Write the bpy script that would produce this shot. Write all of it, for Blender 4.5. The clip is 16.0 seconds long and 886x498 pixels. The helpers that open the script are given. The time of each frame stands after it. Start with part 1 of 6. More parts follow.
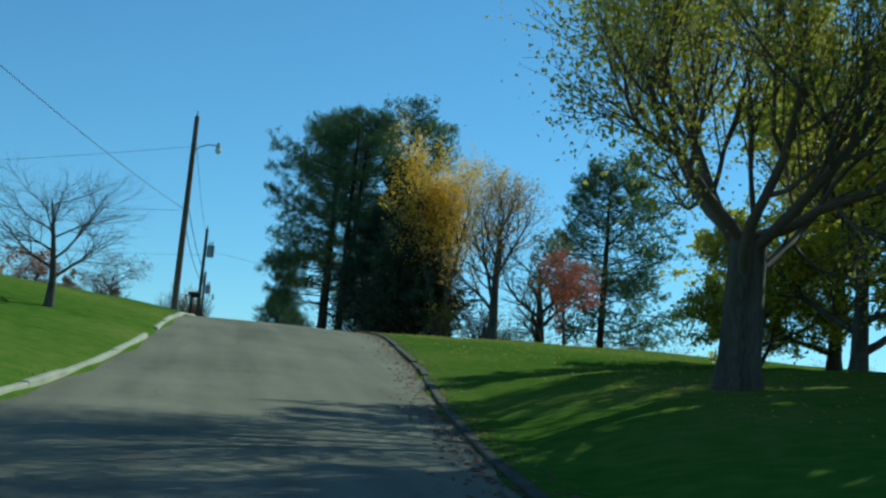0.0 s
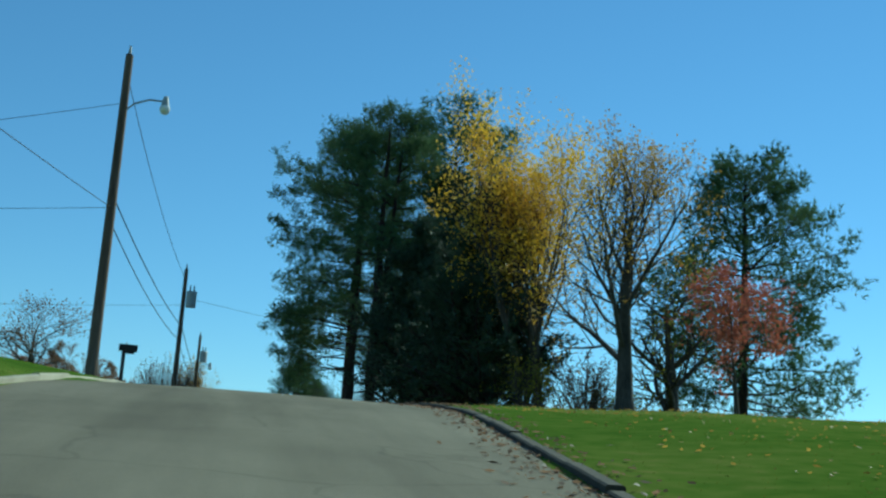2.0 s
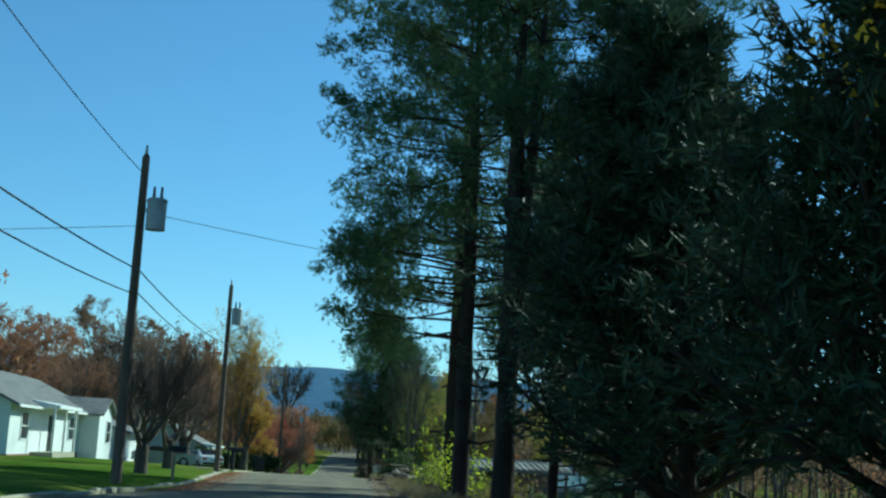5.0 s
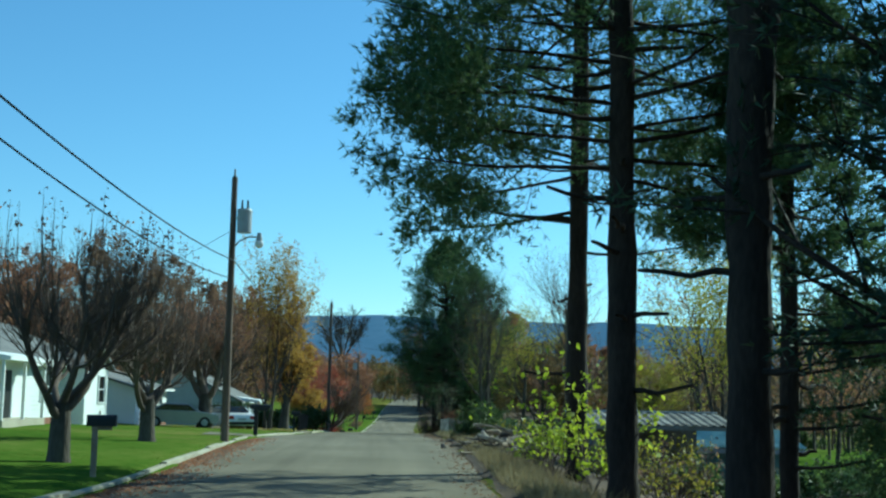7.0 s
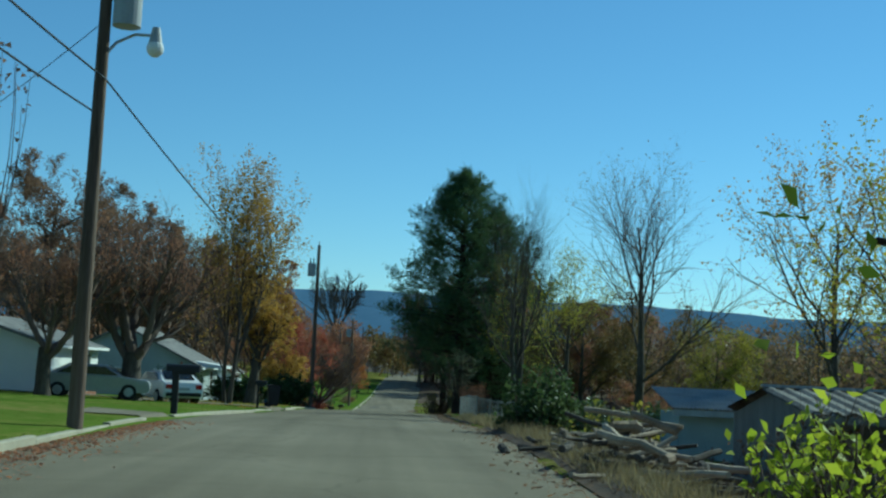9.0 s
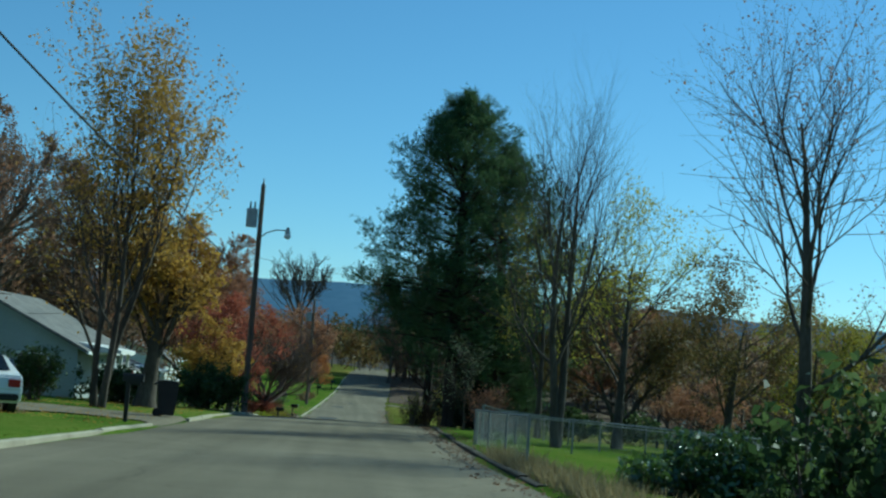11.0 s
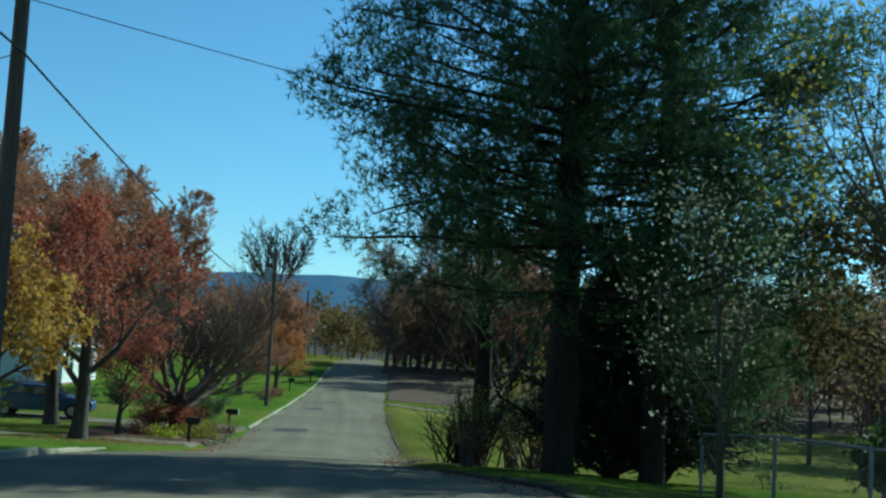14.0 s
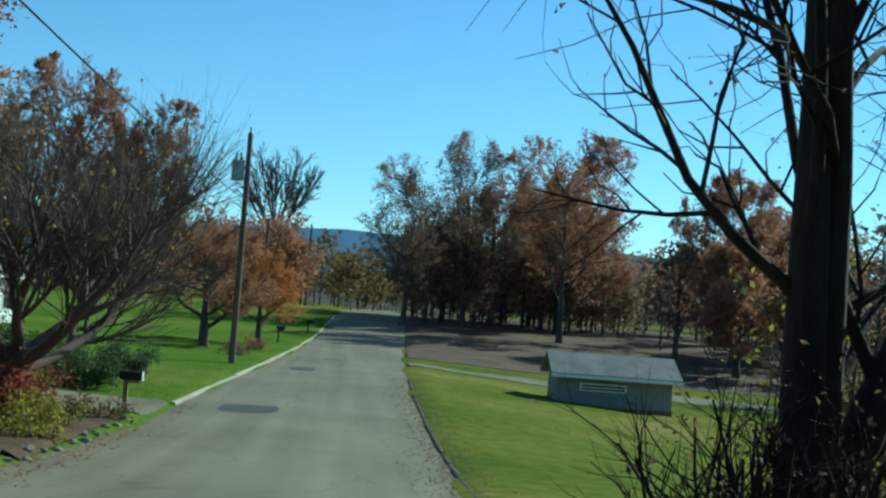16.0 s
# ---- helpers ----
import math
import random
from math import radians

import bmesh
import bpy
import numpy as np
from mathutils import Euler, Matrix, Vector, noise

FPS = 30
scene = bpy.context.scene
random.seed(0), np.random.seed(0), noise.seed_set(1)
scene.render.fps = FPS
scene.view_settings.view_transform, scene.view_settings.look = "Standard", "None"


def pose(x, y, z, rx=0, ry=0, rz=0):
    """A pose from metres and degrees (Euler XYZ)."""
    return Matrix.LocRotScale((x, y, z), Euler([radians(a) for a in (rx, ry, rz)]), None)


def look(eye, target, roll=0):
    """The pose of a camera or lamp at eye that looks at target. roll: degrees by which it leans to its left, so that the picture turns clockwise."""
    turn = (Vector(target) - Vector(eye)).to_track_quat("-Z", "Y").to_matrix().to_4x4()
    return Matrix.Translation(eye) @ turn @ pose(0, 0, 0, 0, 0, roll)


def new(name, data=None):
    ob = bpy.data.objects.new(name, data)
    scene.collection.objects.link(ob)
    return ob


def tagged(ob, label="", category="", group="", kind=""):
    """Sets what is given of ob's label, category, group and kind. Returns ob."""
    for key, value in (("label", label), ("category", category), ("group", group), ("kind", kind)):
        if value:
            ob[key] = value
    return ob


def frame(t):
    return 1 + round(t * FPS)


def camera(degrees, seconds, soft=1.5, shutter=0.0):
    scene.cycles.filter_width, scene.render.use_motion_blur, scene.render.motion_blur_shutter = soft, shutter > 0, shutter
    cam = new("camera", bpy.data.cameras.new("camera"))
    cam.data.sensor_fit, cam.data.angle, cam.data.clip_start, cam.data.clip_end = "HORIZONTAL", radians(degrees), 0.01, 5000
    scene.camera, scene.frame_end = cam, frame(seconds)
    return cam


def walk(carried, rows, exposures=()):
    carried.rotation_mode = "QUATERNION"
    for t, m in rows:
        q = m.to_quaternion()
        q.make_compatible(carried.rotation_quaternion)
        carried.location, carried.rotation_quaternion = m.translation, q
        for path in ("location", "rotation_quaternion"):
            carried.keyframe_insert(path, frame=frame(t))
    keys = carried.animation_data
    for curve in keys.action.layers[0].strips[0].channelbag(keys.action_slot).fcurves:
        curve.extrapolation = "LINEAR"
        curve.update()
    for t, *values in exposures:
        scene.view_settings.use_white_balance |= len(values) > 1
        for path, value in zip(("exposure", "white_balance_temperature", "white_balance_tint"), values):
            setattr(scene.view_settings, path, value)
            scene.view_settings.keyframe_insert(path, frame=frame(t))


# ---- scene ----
cam = camera(39.4, 16.0, soft=2.4)
METRES, EYE, TILT, LEAN, TURN = 185.0, 1.5, 0.0, 0.0, -10.6
ROWS = [
    (0.0, 0.0, 0.0, 0.0, -0.78, 8.85, -5.04),
    (0.5, -0.0025, 0.0323, 0.0017, -0.45, 9.56, -3.04),
    (1.0, -0.005, 0.0651, 0.0038, 0.07, 9.98, -2.88),
    (1.5, -0.0079, 0.0988, 0.0064, 0.4, 10.29, -4.94),
    (2.0, -0.0109, 0.1329, 0.0103, 0.71, 12.06, -3.61),
    (2.5, -0.0144, 0.165, 0.0145, 0.91, 13.75, -3.33),
    (3.0, -0.0184, 0.1972, 0.0193, 1.82, 12.3, -5.62),
    (3.5, -0.022, 0.2281, 0.0241, 3.13, 12.88, -3.71),
    (4.0, -0.0253, 0.2559, 0.0287, 3.78, 11.71, -2.89),
    (6.5, -0.0449, 0.3856, 0.0351, 7.51, 7.22, -2.68),
    (7.0, -0.0497, 0.4117, 0.035, 7.67, 6.64, -1.18),
    (7.5, -0.0547, 0.4386, 0.0344, 8.02, 6.16, -0.42),
    (8.0, -0.0601, 0.4672, 0.0335, 7.69, 5.99, -0.23),
    (8.5, -0.0659, 0.4962, 0.0326, 8.15, 5.78, -1.95),
    (11.0, -0.0936, 0.6505, 0.0318, 5.93, 5.47, -4.16),
    (11.5, -0.0987, 0.6831, 0.0315, 5.2, 5.51, -2.3),
    (12.0, -0.1043, 0.7168, 0.0309, 4.94, 5.11, -1.81),
    (12.5, -0.1099, 0.7496, 0.0299, 5.12, 3.98, -3.19),
    (13.0, -0.1152, 0.7833, 0.0287, 5.36, 3.86, -3.21),
    (13.5, -0.1207, 0.8181, 0.0276, 5.69, 3.68, -3.19),
    (14.0, -0.1264, 0.8531, 0.0269, 5.52, 5.15, -3.15),
    (14.5, -0.1321, 0.8872, 0.0265, 5.58, 5.45, -4.32),
    (15.0, -0.1375, 0.9204, 0.0257, 5.55, 4.96, -4.06),
    (15.5, -0.1431, 0.9536, 0.0246, 5.85, 3.78, -4.93),
    (16.0, -0.1478, 0.9862, 0.0227, 6.06, 3.13, -4.27),
]
walk(cam, [(t, pose(0, 0, EYE, TILT, LEAN, TURN) @ pose(METRES * x, METRES * y, METRES * z, 90 + pitch, roll, yaw)) for t, x, y, z, yaw, pitch, roll in ROWS],
     exposures=[(t, s, 5350, -24) for t, s in ((0.0, -0.15), (1.0, -0.2), (2.0, -0.1), (3.5, -0.2), (4.2, -0.1), (6.4, 0.25), (7.0, 0.22), (7.6, 0.12), (8.6, -0.25), (11.0, -0.22), (12.5, -0.15), (14.0, 0.0), (16.0, 0.15))])

# ---- daylight ----
SUN_AZ, SUN_EL = 52.0, 35.0          # degrees clockwise from +y, and above the horizon
world = bpy.data.worlds.new("world")
scene.world = world
world.use_nodes = True
wn = world.node_tree.nodes
sky = wn.new("ShaderNodeTexSky")
sky.sky_type, sky.sun_disc = "NISHITA", False
sky.sun_elevation, sky.sun_rotation = radians(SUN_EL), radians(SUN_AZ)
sky.air_density, sky.dust_density, sky.ozone_density = 1.0, 0.0, 6.0
wn["Background"].inputs["Strength"].default_value = 0.12
world.node_tree.links.new(sky.outputs[0], wn["Background"].inputs["Color"])
sun = new("sun", bpy.data.lights.new("sun", "SUN"))
sun.data.energy, sun.data.angle, sun.data.color = 5.2, radians(0.5), (1.0, 0.94, 0.84)
toward = Vector((math.sin(radians(SUN_AZ)) * math.cos(radians(SUN_EL)), math.cos(radians(SUN_AZ)) * math.cos(radians(SUN_EL)), math.sin(radians(SUN_EL))))
sun.matrix_world = look(toward * 200, (0, 0, 0))


# ---- materials ----
def mat(name, stops, scale=3.0, fine=40.0, rough=0.85, metal=0.0, bump=0.3, by="noise", spread=0.5, translucent=0.0, spec=0.3, stretch=(1, 1, 1)):
    """Colours chosen along stops by noise at two sizes, by each island or by each object, with fine relief."""
    m = bpy.data.materials.new(name)
    m.use_nodes = True
    n, l = m.node_tree.nodes, m.node_tree.links
    b = n["Principled BSDF"]
    b.inputs["Roughness"].default_value, b.inputs["Metallic"].default_value = rough, metal
    b.inputs["Specular IOR Level"].default_value = spec
    co = n.new("ShaderNodeTexCoord")
    mp = n.new("ShaderNodeMapping")
    mp.inputs["Scale"].default_value = stretch
    l.new(co.outputs["Object"], mp.inputs["Vector"])
    big, small = n.new("ShaderNodeTexNoise"), n.new("ShaderNodeTexNoise")
    for tex, s, d in ((big, scale, 4), (small, fine, 3)):
        tex.inputs["Scale"].default_value, tex.inputs["Detail"].default_value = s, d
        l.new(mp.outputs[0], tex.inputs["Vector"])
    mix = n.new("ShaderNodeMix")
    mix.inputs["Factor"].default_value = 0.4
    l.new(big.outputs["Fac"], mix.inputs["A"])
    l.new(small.outputs["Fac"], mix.inputs["B"])
    fac = mix.outputs["Result"]
    wide = n.new("ShaderNodeMapRange")
    wide.inputs["From Min"].default_value, wide.inputs["From Max"].default_value = 0.32, 0.68
    l.new(fac, wide.inputs["Value"])
    fac = wide.outputs[0]
    if by != "noise":
        src = n.new("ShaderNodeNewGeometry").outputs["Random Per Island"] if by == "island" else n.new("ShaderNodeObjectInfo").outputs["Random"]
        m2 = n.new("ShaderNodeMix")
        m2.inputs["Factor"].default_value = spread
        l.new(fac, m2.inputs["A"])
        l.new(src, m2.inputs["B"])
        fac = m2.outputs["Result"]
    ramp = n.new("ShaderNodeValToRGB")
    el = ramp.color_ramp.elements
    while len(el) < len(stops):
        el.new(0.5)
    for i, c in enumerate(stops):
        el[i].position, el[i].color = i / max(1, len(stops) - 1), (*c, 1)
    l.new(fac, ramp.inputs[0])
    l.new(ramp.outputs[0], b.inputs["Base Color"])
    if bump:
        bp = n.new("ShaderNodeBump")
        bp.inputs["Strength"].default_value, bp.inputs["Distance"].default_value = bump, 0.02
        l.new(small.outputs["Fac"], bp.inputs["Height"])
        l.new(bp.outputs[0], b.inputs["Normal"])
    if translucent:
        tr, mx = n.new("ShaderNodeBsdfTranslucent"), n.new("ShaderNodeMixShader")
        l.new(ramp.outputs[0], tr.inputs["Color"])
        mx.inputs[0].default_value = translucent
        l.new(b.outputs[0], mx.inputs[1])
        l.new(tr.outputs[0], mx.inputs[2])
        l.new(mx.outputs[0], n["Material Output"].inputs["Surface"])
    return m


ASPHALT = mat("asphalt", [(0.145, 0.126, 0.09), (0.195, 0.17, 0.122), (0.235, 0.206, 0.15)], 0.25, 55, 0.95, bump=0.5, spec=0.1)


def worn(m, stretch, low, high):
    """Multiply a material's colour by long streaks of wear and by fine dark cracks."""
    n, l = m.node_tree.nodes, m.node_tree.links
    b = n["Principled BSDF"]
    src = b.inputs["Base Color"].links[0].from_socket
    co, mp = n.new("ShaderNodeTexCoord"), n.new("ShaderNodeMapping")
    mp.inputs["Scale"].default_value = stretch
    l.new(co.outputs["Object"], mp.inputs["Vector"])
    tex = n.new("ShaderNodeTexNoise")
    tex.inputs["Scale"].default_value, tex.inputs["Detail"].default_value = 1.0, 5
    l.new(mp.outputs[0], tex.inputs["Vector"])
    rg = n.new("ShaderNodeMapRange")
    rg.inputs["From Min"].default_value, rg.inputs["From Max"].default_value = 0.3, 0.7
    rg.inputs["To Min"].default_value, rg.inputs["To Max"].default_value = low, high
    l.new(tex.outputs["Fac"], rg.inputs["Value"])
    bend = n.new("ShaderNodeTexNoise")
    bend.inputs["Scale"].default_value, bend.inputs["Detail"].default_value = 0.9, 4
    l.new(co.outputs["Object"], bend.inputs["Vector"])
    mv = n.new("ShaderNodeVectorMath")
    mv.operation = "ADD"
    l.new(co.outputs["Object"], mv.inputs[0])
    l.new(bend.outputs["Color"], mv.inputs[1])
    vor = n.new("ShaderNodeTexVoronoi")
    vor.feature = "DISTANCE_TO_EDGE"
    vor.inputs["Scale"].default_value = 0.28
    l.new(mv.outputs[0], vor.inputs["Vector"])
    cr = n.new("ShaderNodeMapRange")
    cr.inputs["From Min"].default_value, cr.inputs["From Max"].default_value = 0.003, 0.012
    cr.inputs["To Min"].default_value, cr.inputs["To Max"].default_value = 0.84, 1.0
    l.new(vor.outputs["Distance"], cr.inputs["Value"])
    mul = n.new("ShaderNodeMath")
    mul.operation = "MULTIPLY"
    l.new(rg.outputs[0], mul.inputs[0])
    l.new(cr.outputs[0], mul.inputs[1])
    vm = n.new("ShaderNodeVectorMath")
    vm.operation = "SCALE"
    l.new(src, vm.inputs[0])
    l.new(mul.outputs[0], vm.inputs["Scale"])
    l.new(vm.outputs[0], b.inputs["Base Color"])
    return m


worn(ASPHALT, (1.3, 0.035, 1.0), 0.8, 1.12)
PATCH = mat("asphalt_patch", [(0.045, 0.045, 0.045), (0.07, 0.068, 0.065)], 1.5, 50, 0.85, bump=0.5)
CONCRETE = mat("concrete", [(0.24, 0.212, 0.155), (0.37, 0.335, 0.25), (0.46, 0.42, 0.32)], 1.2, 30, 0.9, by="object", spread=0.35)
DARK_KERB = mat("asphalt_kerb", [(0.03, 0.024, 0.018), (0.06, 0.05, 0.036), (0.1, 0.082, 0.058)], 2.0, 30, 0.95, by="object", spread=0.3)
GRASS_GROUND = mat("lawn_dry", [(0.07, 0.094, 0.02), (0.108, 0.126, 0.026), (0.16, 0.152, 0.04), (0.27, 0.215, 0.095)], 0.14, 2.5, 1.0, bump=0.9, spec=0.0)
GREEN_GROUND = mat("lawn_green", [(0.053, 0.098, 0.014), (0.082, 0.132, 0.019), (0.116, 0.154, 0.028), (0.18, 0.17, 0.05)], 0.14, 2.5, 1.0, bump=0.9, spec=0.0)
BLADE = mat("grass_blade_dry", [(0.09, 0.12, 0.014), (0.135, 0.155, 0.02), (0.185, 0.185, 0.032), (0.26, 0.215, 0.07)], 0.05, 5, 1.0, bump=0, spec=0.0, by="island", spread=0.15, translucent=0.5)
GREEN_BLADE = mat("grass_blade_green", [(0.078, 0.118, 0.016), (0.113, 0.152, 0.022), (0.152, 0.175, 0.031), (0.21, 0.195, 0.056)], 0.05, 5, 1.0, bump=0, spec=0.0, by="island", spread=0.15, translucent=0.5)
LITTER = mat("leaf_litter", [(0.035, 0.022, 0.013), (0.075, 0.045, 0.024), (0.14, 0.085, 0.042)], 0.6, 9, 0.95, bump=0.8)
BARK = mat("bark_grey", [(0.035, 0.028, 0.022), (0.08, 0.065, 0.052), (0.13, 0.11, 0.09)], 2.5, 18, 0.95, bump=1.0, stretch=(1, 1, 0.25))
BARK_PINE = mat("bark_pine", [(0.016, 0.012, 0.01), (0.036, 0.026, 0.021), (0.065, 0.046, 0.035)], 2.5, 16, 0.95, bump=1.0, stretch=(1, 1, 0.3))
TWIG = mat("twig", [(0.085, 0.062, 0.05), (0.16, 0.12, 0.098)], 1.0, 20, 0.9, bump=0)
NEEDLE_MID = mat("pine_needle_mid", [(0.04, 0.075, 0.034), (0.075, 0.125, 0.05), (0.145, 0.19, 0.065)], 0.5, 5, 0.6, bump=0, by="island", translucent=0.45)
CEDAR = mat("cedar_foliage", [(0.026, 0.042, 0.026), (0.046, 0.068, 0.038), (0.074, 0.1, 0.05)], 0.6, 6, 0.7, bump=0, by="island", translucent=0.15)


def leaf_mat(name, *stops):
    return mat(name, stops, 0.35, 4, 0.6, bump=0, by="island", translucent=0.5)


LEAF_YELLOW = leaf_mat("leaf_yellow", (0.52, 0.27, 0.02), (0.74, 0.44, 0.035), (0.82, 0.53, 0.055), (0.64, 0.47, 0.07))
LEAF_GOLD = leaf_mat("leaf_gold", (0.25, 0.13, 0.03), (0.43, 0.26, 0.055), (0.56, 0.37, 0.08))
LEAF_OLIVE = leaf_mat("leaf_olive", (0.1, 0.11, 0.018), (0.22, 0.21, 0.032), (0.36, 0.3, 0.045), (0.26, 0.15, 0.03))
LEAF_TURNING = leaf_mat("leaf_turning", (0.16, 0.17, 0.025), (0.34, 0.33, 0.045), (0.5, 0.42, 0.06), (0.3, 0.2, 0.04))
# brighter copy of leaf_turning, with sunlight on the leaves put into the colour
LEAF_SUNLIT = leaf_mat("leaf_sunlit", (0.24, 0.25, 0.03), (0.44, 0.42, 0.05), (0.6, 0.52, 0.07), (0.42, 0.3, 0.05))
LEAF_RED = leaf_mat("leaf_red", (0.22, 0.055, 0.038), (0.36, 0.105, 0.065), (0.45, 0.165, 0.09))
LEAF_ORANGE = leaf_mat("leaf_orange", (0.24, 0.095, 0.04), (0.42, 0.17, 0.055), (0.52, 0.23, 0.07))
LEAF_RUST = leaf_mat("leaf_rust", (0.17, 0.088, 0.06), (0.29, 0.145, 0.085), (0.39, 0.185, 0.1), (0.26, 0.17, 0.115))
LEAF_BROWN = leaf_mat("leaf_brown", (0.13, 0.085, 0.058), (0.22, 0.14, 0.09), (0.32, 0.19, 0.11))
LEAF_DUSK = leaf_mat("leaf_dusk", (0.06, 0.06, 0.022), (0.13, 0.105, 0.036), (0.19, 0.12, 0.045), (0.2, 0.085, 0.04))
LEAF_DUSK = leaf_mat("leaf_dusk", (0.06, 0.06, 0.022), (0.13, 0.105, 0.036), (0.19, 0.12, 0.045), (0.2, 0.085, 0.04))
LEAF_DUSK = leaf_mat("leaf_dusk", (0.06, 0.06, 0.022), (0.13, 0.105, 0.036), (0.19, 0.12, 0.045), (0.2, 0.085, 0.04))
LEAF_DUSK = leaf_mat("leaf_dusk", (0.06, 0.06, 0.022), (0.13, 0.105, 0.036), (0.19, 0.12, 0.045), (0.2, 0.085, 0.04))
LEAF_DUSK = leaf_mat("leaf_dusk", (0.06, 0.06, 0.022), (0.13, 0.105, 0.036), (0.19, 0.12, 0.045), (0.2, 0.085, 0.04))
LEAF_DUSK = leaf_mat("leaf_dusk", (0.06, 0.06, 0.022), (0.13, 0.105, 0.036), (0.19, 0.12, 0.045), (0.2, 0.085, 0.04))
LEAF_DUSK = leaf_mat("leaf_dusk", (0.06, 0.06, 0.022), (0.13, 0.105, 0.036), (0.19, 0.12, 0.045), (0.2, 0.085, 0.04))
LEAF_DUSK = leaf_mat("leaf_dusk", (0.06, 0.06, 0.022), (0.13, 0.105, 0.036), (0.19, 0.12, 0.045), (0.2, 0.085, 0.04))
LEAF_DUSK = leaf_mat("leaf_dusk", (0.06, 0.06, 0.022), (0.13, 0.105, 0.036), (0.19, 0.12, 0.045), (0.2, 0.085, 0.04))
LEAF_DUSK = leaf_mat("leaf_dusk", (0.06, 0.06, 0.022), (0.13, 0.105, 0.036), (0.19, 0.12, 0.045), (0.2, 0.085, 0.04))
LEAF_DUSK = leaf_mat("leaf_dusk", (0.06, 0.06, 0.022), (0.13, 0.105, 0.036), (0.19, 0.12, 0.045), (0.2, 0.085, 0.04))
LEAF_DUSK = leaf_mat("leaf_dusk", (0.06, 0.06, 0.022), (0.13, 0.105, 0.036), (0.19, 0.12, 0.045), (0.2, 0.085, 0.04))
LEAF_DUSK = leaf_mat("leaf_dusk", (0.06, 0.06, 0.022), (0.13, 0.105, 0.036), (0.19, 0.12, 0.045), (0.2, 0.085, 0.04))
LEAF_LIME = leaf_mat("leaf_lime", (0.22, 0.3, 0.02), (0.42, 0.48, 0.035), (0.6, 0.58, 0.06))
LEAF_GREEN = leaf_mat("leaf_green", (0.03, 0.046, 0.016), (0.055, 0.086, 0.027), (0.095, 0.13, 0.044), (0.18, 0.2, 0.11))
LEAF_GLOSS = mat("leaf_gloss", [(0.03, 0.05, 0.014), (0.06, 0.1, 0.025), (0.11, 0.16, 0.04), (0.24, 0.27, 0.16)], 0.35, 4, 0.28, bump=0, by="island", translucent=0.3, spec=0.9)
# the whitish stops are sun glints painted onto single leaves
LEAF_GLINT = leaf_mat("leaf_glint", (0.12, 0.14, 0.05), (0.3, 0.32, 0.2), (0.5, 0.5, 0.4))
WHITE = mat("white_siding", [(0.66, 0.67, 0.66), (0.8, 0.8, 0.78)], 0.7, 25, 0.7, bump=0.15)
SHED_SIDING = mat("shed_siding", [(0.2, 0.215, 0.19), (0.3, 0.315, 0.28)], 0.9, 18, 0.85, bump=0.25)
GREY_SIDING = mat("grey_siding", [(0.3, 0.34, 0.34), (0.42, 0.46, 0.46)], 0.7, 25, 0.75, bump=0.15)
SHINGLE = mat("roof_shingle", [(0.1, 0.1, 0.1), (0.17, 0.165, 0.16), (0.24, 0.23, 0.22)], 1.5, 25, 0.95, bump=0.6)
RIB_TIN = mat("roof_rib_tin", [(0.06, 0.055, 0.048), (0.15, 0.14, 0.125), (0.3, 0.29, 0.26)], 1.4, 16, 0.9, metal=0.0, bump=0.3)
TIN = mat("roof_tin", [(0.16, 0.165, 0.165), (0.3, 0.3, 0.295), (0.36, 0.35, 0.33)], 1.0, 20, 0.7, metal=0.15, bump=0.2)
PALE_TEAL = mat("roof_pale_teal", [(0.2, 0.29, 0.28), (0.34, 0.44, 0.42), (0.44, 0.52, 0.5)], 1.2, 16, 0.6, bump=0.2)
TEAL = mat("teal_paint", [(0.1, 0.2, 0.2), (0.17, 0.3, 0.3)], 1.0, 20, 0.7, bump=0.2)
GLASS = mat("dark_glass", [(0.01, 0.012, 0.015), (0.03, 0.035, 0.04)], 1.0, 5, 0.08, bump=0, spec=0.8)
DARK = mat("dark_plastic", [(0.012, 0.012, 0.013), (0.025, 0.025, 0.026)], 2, 40, 0.5, bump=0.1)
FENCE_WIRE = mat("fence_wire", [(0.16, 0.17, 0.17), (0.28, 0.29, 0.285)], 4, 40, 0.6, metal=0.3, bump=0)
STRAW = mat("dry_grass", [(0.16, 0.12, 0.06), (0.28, 0.22, 0.11), (0.4, 0.32, 0.17)], 0.5, 6, 0.8, bump=0, by="island", translucent=0.3)
STEEL = mat("galvanised_steel", [(0.32, 0.33, 0.34), (0.5, 0.51, 0.52)], 4, 40, 0.45, metal=0.8, bump=0.1)
GREY_PAINT = mat("grey_paint", [(0.3, 0.31, 0.32), (0.42, 0.43, 0.44)], 3, 30, 0.5, bump=0.1)
POLE_WOOD = mat("pole_wood", [(0.07, 0.05, 0.035), (0.14, 0.1, 0.075), (0.2, 0.155, 0.12)], 2.5, 25, 0.9, bump=0.7, stretch=(1, 1, 0.08))
RAW_WOOD = mat("cut_wood", [(0.12, 0.08, 0.05), (0.3, 0.23, 0.16), (0.5, 0.42, 0.32)], 2.5, 25, 0.9, bump=0.6, by="object")
LAMP_GLASS = mat("lamp_glass", [(0.75, 0.75, 0.72), (0.85, 0.85, 0.82)], 3, 10, 0.2, bump=0)
CAR_WHITE = mat("car_white", [(0.7, 0.7, 0.7), (0.78, 0.78, 0.78)], 1, 10, 0.25, bump=0, spec=0.6)
CAR_SILVER = mat("car_silver", [(0.3, 0.31, 0.32), (0.38, 0.39, 0.4)], 1, 10, 0.3, metal=0.4, bump=0, spec=0.6)
